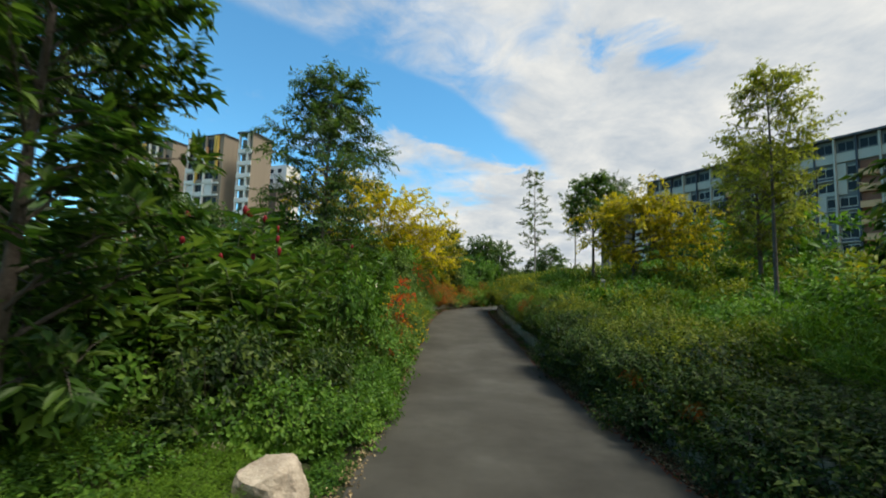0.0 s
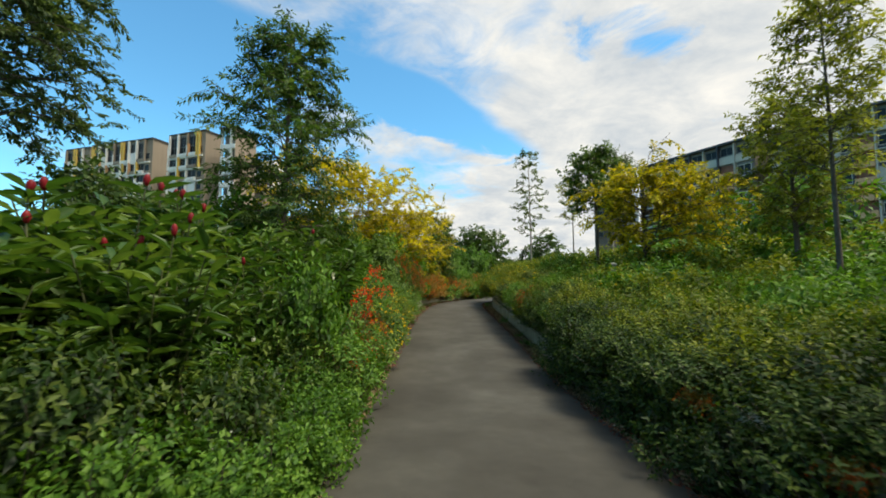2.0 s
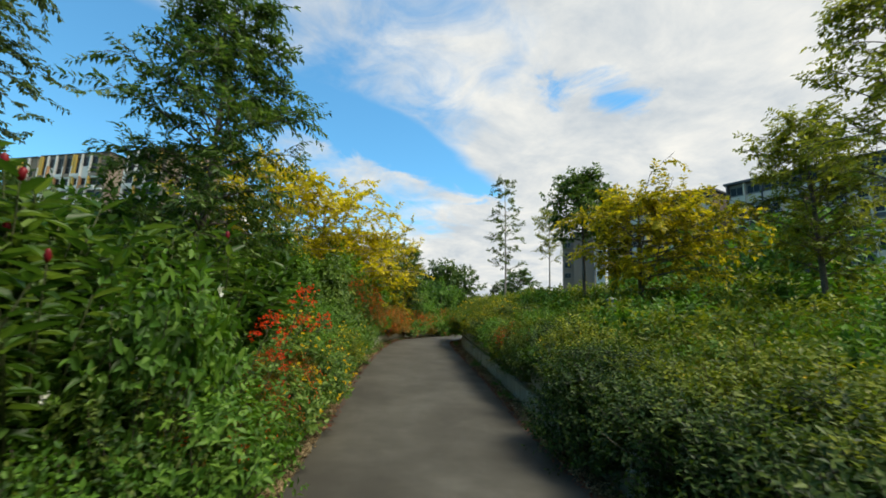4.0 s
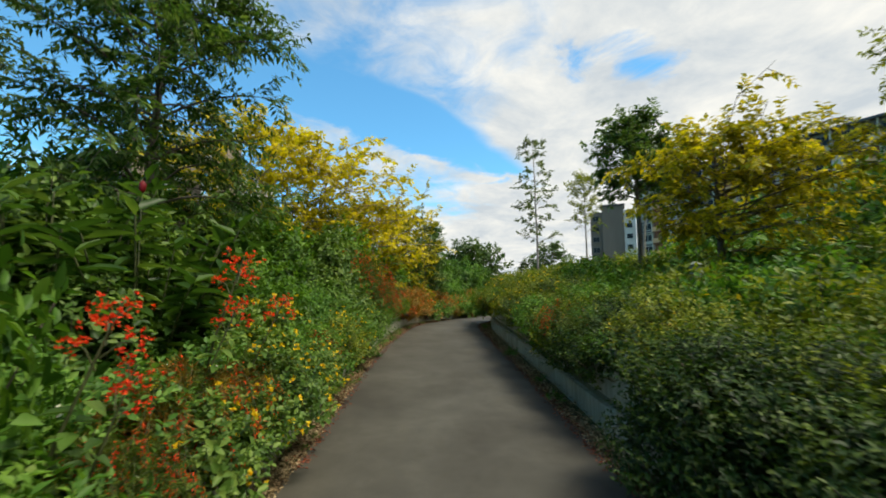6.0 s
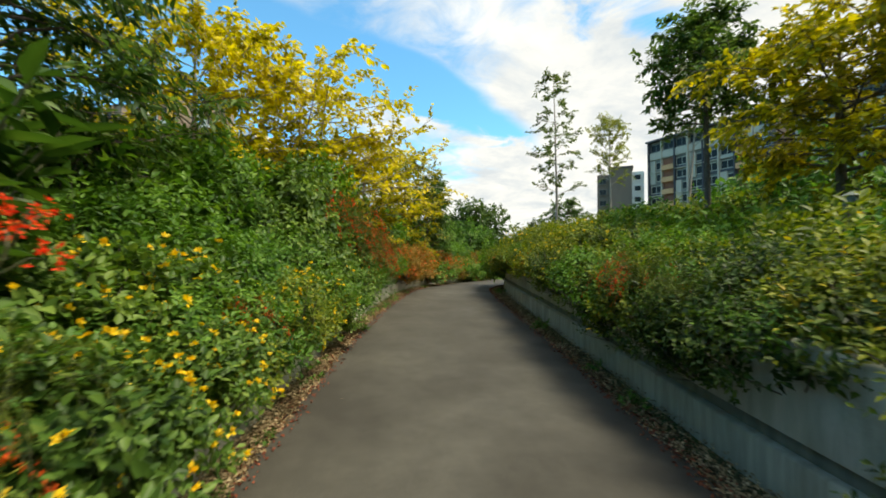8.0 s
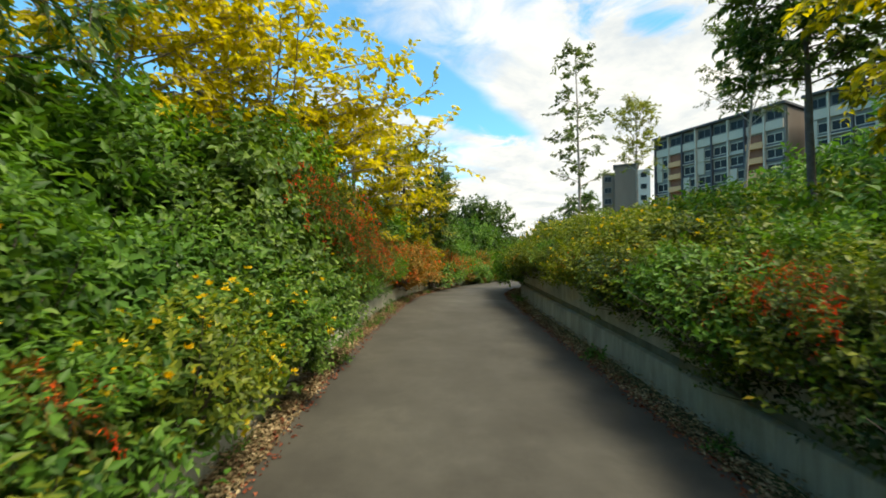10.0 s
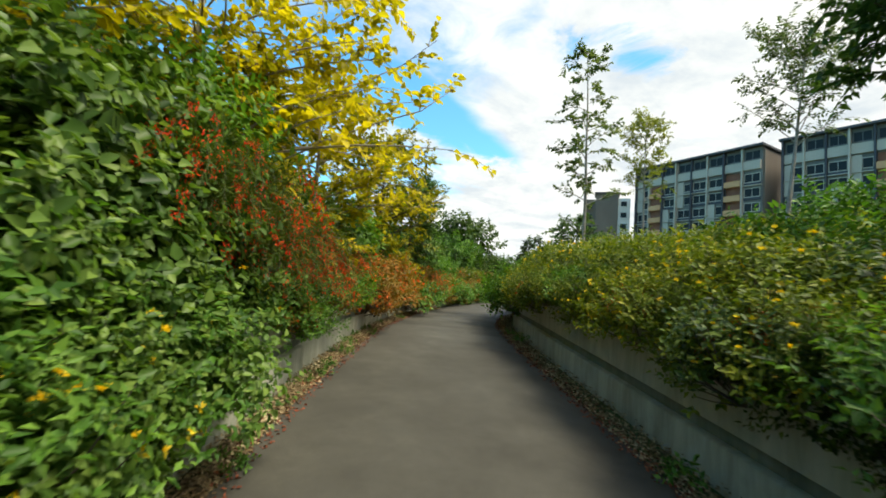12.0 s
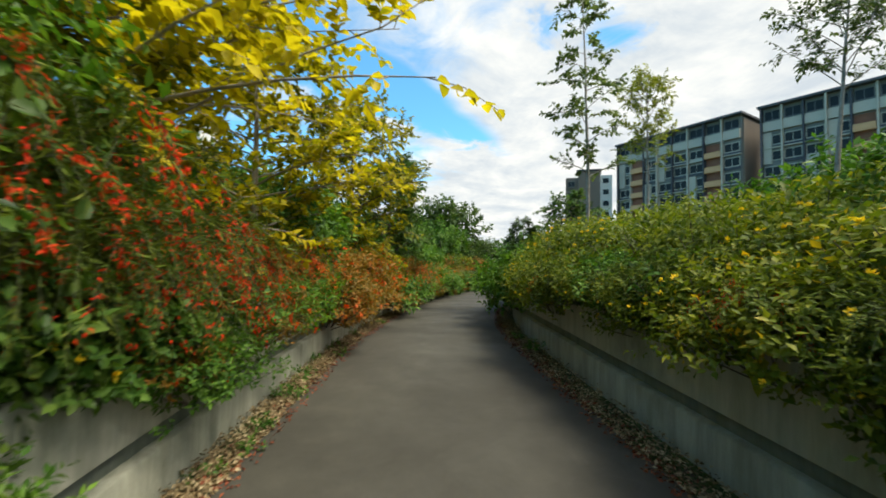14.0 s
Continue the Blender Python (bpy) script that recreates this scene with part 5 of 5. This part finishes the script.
def balcony_tower(a, b, depth, top, storeys):
    m, ln = facade_frame(a, b)
    root = new("stair_tower")
    root.matrix_world = m
    slab("wall", PLASTER_GREY, root, 0, -depth, 0, ln, depth - 1.2, top - 1)
    slab("side_wall", PLASTER_TAN, root, ln - 0.35, -depth - 0.3, 0, 0.4, depth + 0.3, top)
    slab("roof", ROOF_DARK, root, -0.4, -depth - 0.4, top, ln + 0.8, depth + 0.9, 0.35)
    slab("column", PLASTER_WHITE, root, ln * 0.62, -0.4, 0, 0.5, 0.55, top)
    slab("column", PLASTER_WHITE, root, 0.0, -0.4, 0, 0.3, 0.5, top)
    for f in range(storeys):
        w = top - 4.6 - f * 3.0
        slab("parapet", PLASTER_WHITE, root, -0.1, -1.3, w, ln + 0.1, 1.45, 0.85)
        slab("balcony_slab", PLASTER_WHITE, root, -0.1, -1.25, w - 0.2, ln + 0.1, 1.4, 0.196)
    return tagged(root, "open stair tower with white balcony parapets", "building", "apartment blocks")


def grey_block(a, b, depth, top, storeys, seed):
    """A long blue-grey slab block: framed two-storey window bays, pale panels and orange balcony stacks."""
    rng = random.Random(seed)
    m, ln = facade_frame(a, b)
    root = new("apartment_block")
    root.matrix_world = m
    slab("wall", PLASTER_GREY, root, 0, -depth, 0, ln, depth, top)
    slab("roof", ROOF_DARK, root, -0.5, -depth - 0.4, top, ln + 1.0, depth + 1.6, 0.4)
    slab("end_wall", CORE_BROWN, root, ln + 0.004, -depth + 0.3, 0, 0.25, depth - 0.6, top - 0.5)
    st, bays = 2.85, max(3, int(ln / 2.9))
    bw = ln / bays
    for k in range(bays):
        u = k * bw
        slab("mullion", PLASTER_PALE if k % 2 else PANEL_NAVY, root, u - 0.12, 0.003, 4, 0.26, 0.75 if k % 3 else 1.0, top - 4)
        slab("parapet", PLASTER_PALE, root, u + 0.16, 0.003, top - 4.3, bw - 0.32, 0.5, 1.7)
        window(root, u + 0.3, top - 2.4, bw - 0.6, 1.9, PLASTER_GREY, 1)
        stack = (k + seed) % 5
        for f in range(storeys):
            w = top - 4.5 - (f + 1) * st
            if w < 4:
                break
            if stack == 2:
                slab("balcony", PANEL_ORANGE, root, u + 0.18, 0.003, w, bw - 0.36, 0.9, 1.15)
                slab("recess", PANEL_RUST, root, u + 0.2, 0.002, w + 1.16, bw - 0.4, 0.06, st - 1.2)
            else:
                if (f // 2 + k) % 3 == 0:
                    slab("panel", PLASTER_PALE, root, u + 0.15, 0.003, w, bw * 0.42, 0.35, st - 0.05)
                    window(root, u + bw * 0.48, w + 0.5, bw * 0.44, st - 1.0, PLASTER_PALE, 0)
                else:
                    window(root, u + 0.22, w + 0.55, bw - 0.5, st - 1.0, PLASTER_PALE, 1)
                    slab("sill_panel", PANEL_NAVY if rng.random() < 0.75 else PLASTER_PALE, root, u + 0.2, 0.003, w, bw - 0.4, 0.25, 0.5)
                if f % 2 == 0:
                    slab("ledge", PLASTER_PALE, root, u, 0.003, w - 0.12, bw, 0.6, 0.16)
    return tagged(root, "long blue-grey apartment block with orange balconies", "building", "apartment blocks")


tan_block((-101, 113.6), (-92.6, 110.8), 4.5, 37.0, 9, 1)
tan_block((-91, 110.0), (-70.9, 103.4), 4.2, 37.0, 9, 2)
tan_block((-65.5, 101.8), (-54.6, 97.6), 4.6, 37.0, 9, 3)
balcony_tower((-50.4, 96.7), (-46.6, 95.6), 6.5, 37.0, 10)
grey_block((54.0, 107.4), (64.9, 83.8), 8.0, 31.0, 9, 1)
grey_block((66.7, 81.2), (79.5, 58.0), 8.0, 31.0, 9, 3)
grey_block((81.0, 56.0), (92.0, 36.0), 8.0, 31.0, 9, 2)
low = new("apartment_block")
low.matrix_world = facade_frame((-54.5, 122), (-44, 118))[0]
slab("wall", PLASTER_WHITE, low, 0, -6, 0, 7.5, 6, 36.5)
slab("wall", CORE_BROWN, low, -2, 0.01, 0, 12, 6, 27.5)
for f in range(8):
    window(low, 1.2, 34 - f * 3, 1.6, 1.6, PLASTER_WHITE, 0)
    window(low, 4.2, 34 - f * 3, 1.6, 1.6, PLASTER_WHITE, 0)
tagged(low, "white apartment block behind a low brown wing", "building", "apartment blocks")
tower = new("lift_tower")
tower.matrix_world = facade_frame((49.0, 119.5), (54.4, 117.0))[0]
slab("wall", CORE_BROWN, tower, 0, -5, 0, 5.6, 5, 27.6)
slab("roof", ROOF_DARK, tower, -0.4, -5.4, 27.6, 6.4, 5.8, 0.4)
slab("side_wall", CORE_BROWN, tower, -3.2, -6, 0, 3.19, 5, 26.2)
slab("wing", PLASTER_WHITE, tower, 5.61, -5, 0, 3.0, 4.5, 26.4)
for f in range(4):
    window(tower, 6.2, 24 - f * 3, 1.6, 1.6, PLASTER_WHITE, 0)
    window(tower, -2.6, 23.4 - f * 3, 1.8, 1.6, PLASTER_GREY, 1)
tagged(tower, "brown lift tower with a white wing", "building", "apartment blocks")


# ---------------------------------------------------------------- stones, post and litter
def make_rock(seed, x, y, size, tall):
    bm = bmesh.new()
    bmesh.ops.create_icosphere(bm, subdivisions=4, radius=1.0)
    for v in bm.verts:
        p = v.co.copy()
        k = 1 + 0.32 * noise.noise(p * 1.1 + Vector((seed, 0, 0))) + 0.16 * noise.noise(p * 2.7 + Vector((0, seed, 0))) + 0.05 * noise.noise(p * 8.0)
        # flat broken faces
        for d, c in (((0.5, -0.6, 0.62), 0.74), ((-0.7, -0.3, 0.5), 0.78), ((0.2, 0.3, 0.95), 0.76), ((0.9, 0.1, 0.1), 0.86)):
            n = Vector(d).normalized()
            over = p.dot(n) * k - c
            if over > 0:
                p -= n * over * 0.85
        v.co = Vector((p.x * size * k, p.y * size * 0.85 * k, p.z * size * tall * k))
    ob = part("rock", bm, ROCK, None)
    ob.location = (x, y, float(terrain(x, y)) + size * tall * 0.45)
    ob.rotation_euler = (0.1, -0.15, seed * 1.3)
    return tagged(ob, "pale weathered limestone boulder beside the path", "rock", "boulders")


make_rock(2.0, -1.2, 3.22, 0.3, 0.95)
make_rock(5.0, -2.0, 3.8, 0.12, 1.0)


def make_post(x, y, top):
    z = float(terrain(x, y))
    bm = bmesh.new()
    bmesh.ops.create_cube(bm, size=1.0, matrix=Matrix.Translation((0, 0, (top - z) / 2 - 0.1)) @ Matrix.Diagonal((0.13, 0.13, top - z + 0.2, 1)))
    bmesh.ops.bevel(bm, geom=[e for e in bm.edges], offset=0.015, segments=2, affect="EDGES")
    root = new("marker_post")
    part("shaft", bm, GROOVE, root)
    bm = bmesh.new()
    bmesh.ops.create_cone(bm, cap_ends=True, segments=4, radius1=0.115, radius2=0.02, depth=0.05, matrix=Matrix.Translation((0, 0, top - z + 0.025)) @ Matrix.Rotation(radians(45), 4, "Z"))
    part("cap", bm, GROOVE, root)
    root.location = (x, y, z)
    tagged(root, "short grey concrete marker post among the shrubs", "post")


make_post(4.68, 12.15, 1.9)


def scatter_litter(name, side, y0, y1, count, material, lo, hi, label, seed, size=0.035, wide=0.022):
    rng = np.random.default_rng(seed)
    y = rng.uniform(y0, y1, count)
    off = lo + (hi - lo) * rng.beta(2.0, 3.2, count)
    e = path_left(y) - off if side < 0 else path_right(y) + off
    z = path_level(y) + 0.008 + rng.uniform(0, 0.03, count) * np.clip((off + 0.02) / 0.1, 0, 1)
    a = rng.uniform(0, 6.28, count)
    P = np.stack([e, y, z], 1)
    D = np.stack([np.cos(a), np.sin(a), rng.normal(0, 0.18, count)], 1)
    U = np.array([0, 0, 1.0]) + rng.normal(0, 0.3, (count, 3))
    V, F = leaf_blades(P, D, U, size * rng.uniform(0.5, 1.5, count), wide * rng.uniform(0.6, 1.3, count), 0.25, 0.2)
    ob = mesh_object(name, V, F, material)
    tagged(ob, label, "leaf litter", kind="stuff")


scatter_litter("leaf_litter", -1, 6.5, 28, 24000, LITTER, -0.06, 0.3, "dry fallen leaves along the foot of the wall", 1)
scatter_litter("leaf_litter", -1, 0, 8, 900, LITTER, -0.10, 0.25, "dry fallen leaves along the edge of the path", 2)
scatter_litter("leaf_litter", 1, 0, 28, 18000, LITTER, -0.17, 0.27, "dry fallen leaves along the foot of the wall", 3)
scatter_litter("leaf_litter", 1, 3, 26, 4200, LITTER_RED, -0.24, 0.10, "reddish fallen petals along the foot of the wall", 4)
scatter_litter("leaf_litter", -1, 10, 26, 1700, LITTER_RED, -0.16, 0.16, "reddish fallen petals along the foot of the wall", 5)
scatter_litter("leaf_litter", -1, 2, 34, 130, LITTER, -1.9, -0.1, "few scattered dry leaves lying on the asphalt", 6, 0.03, 0.016)
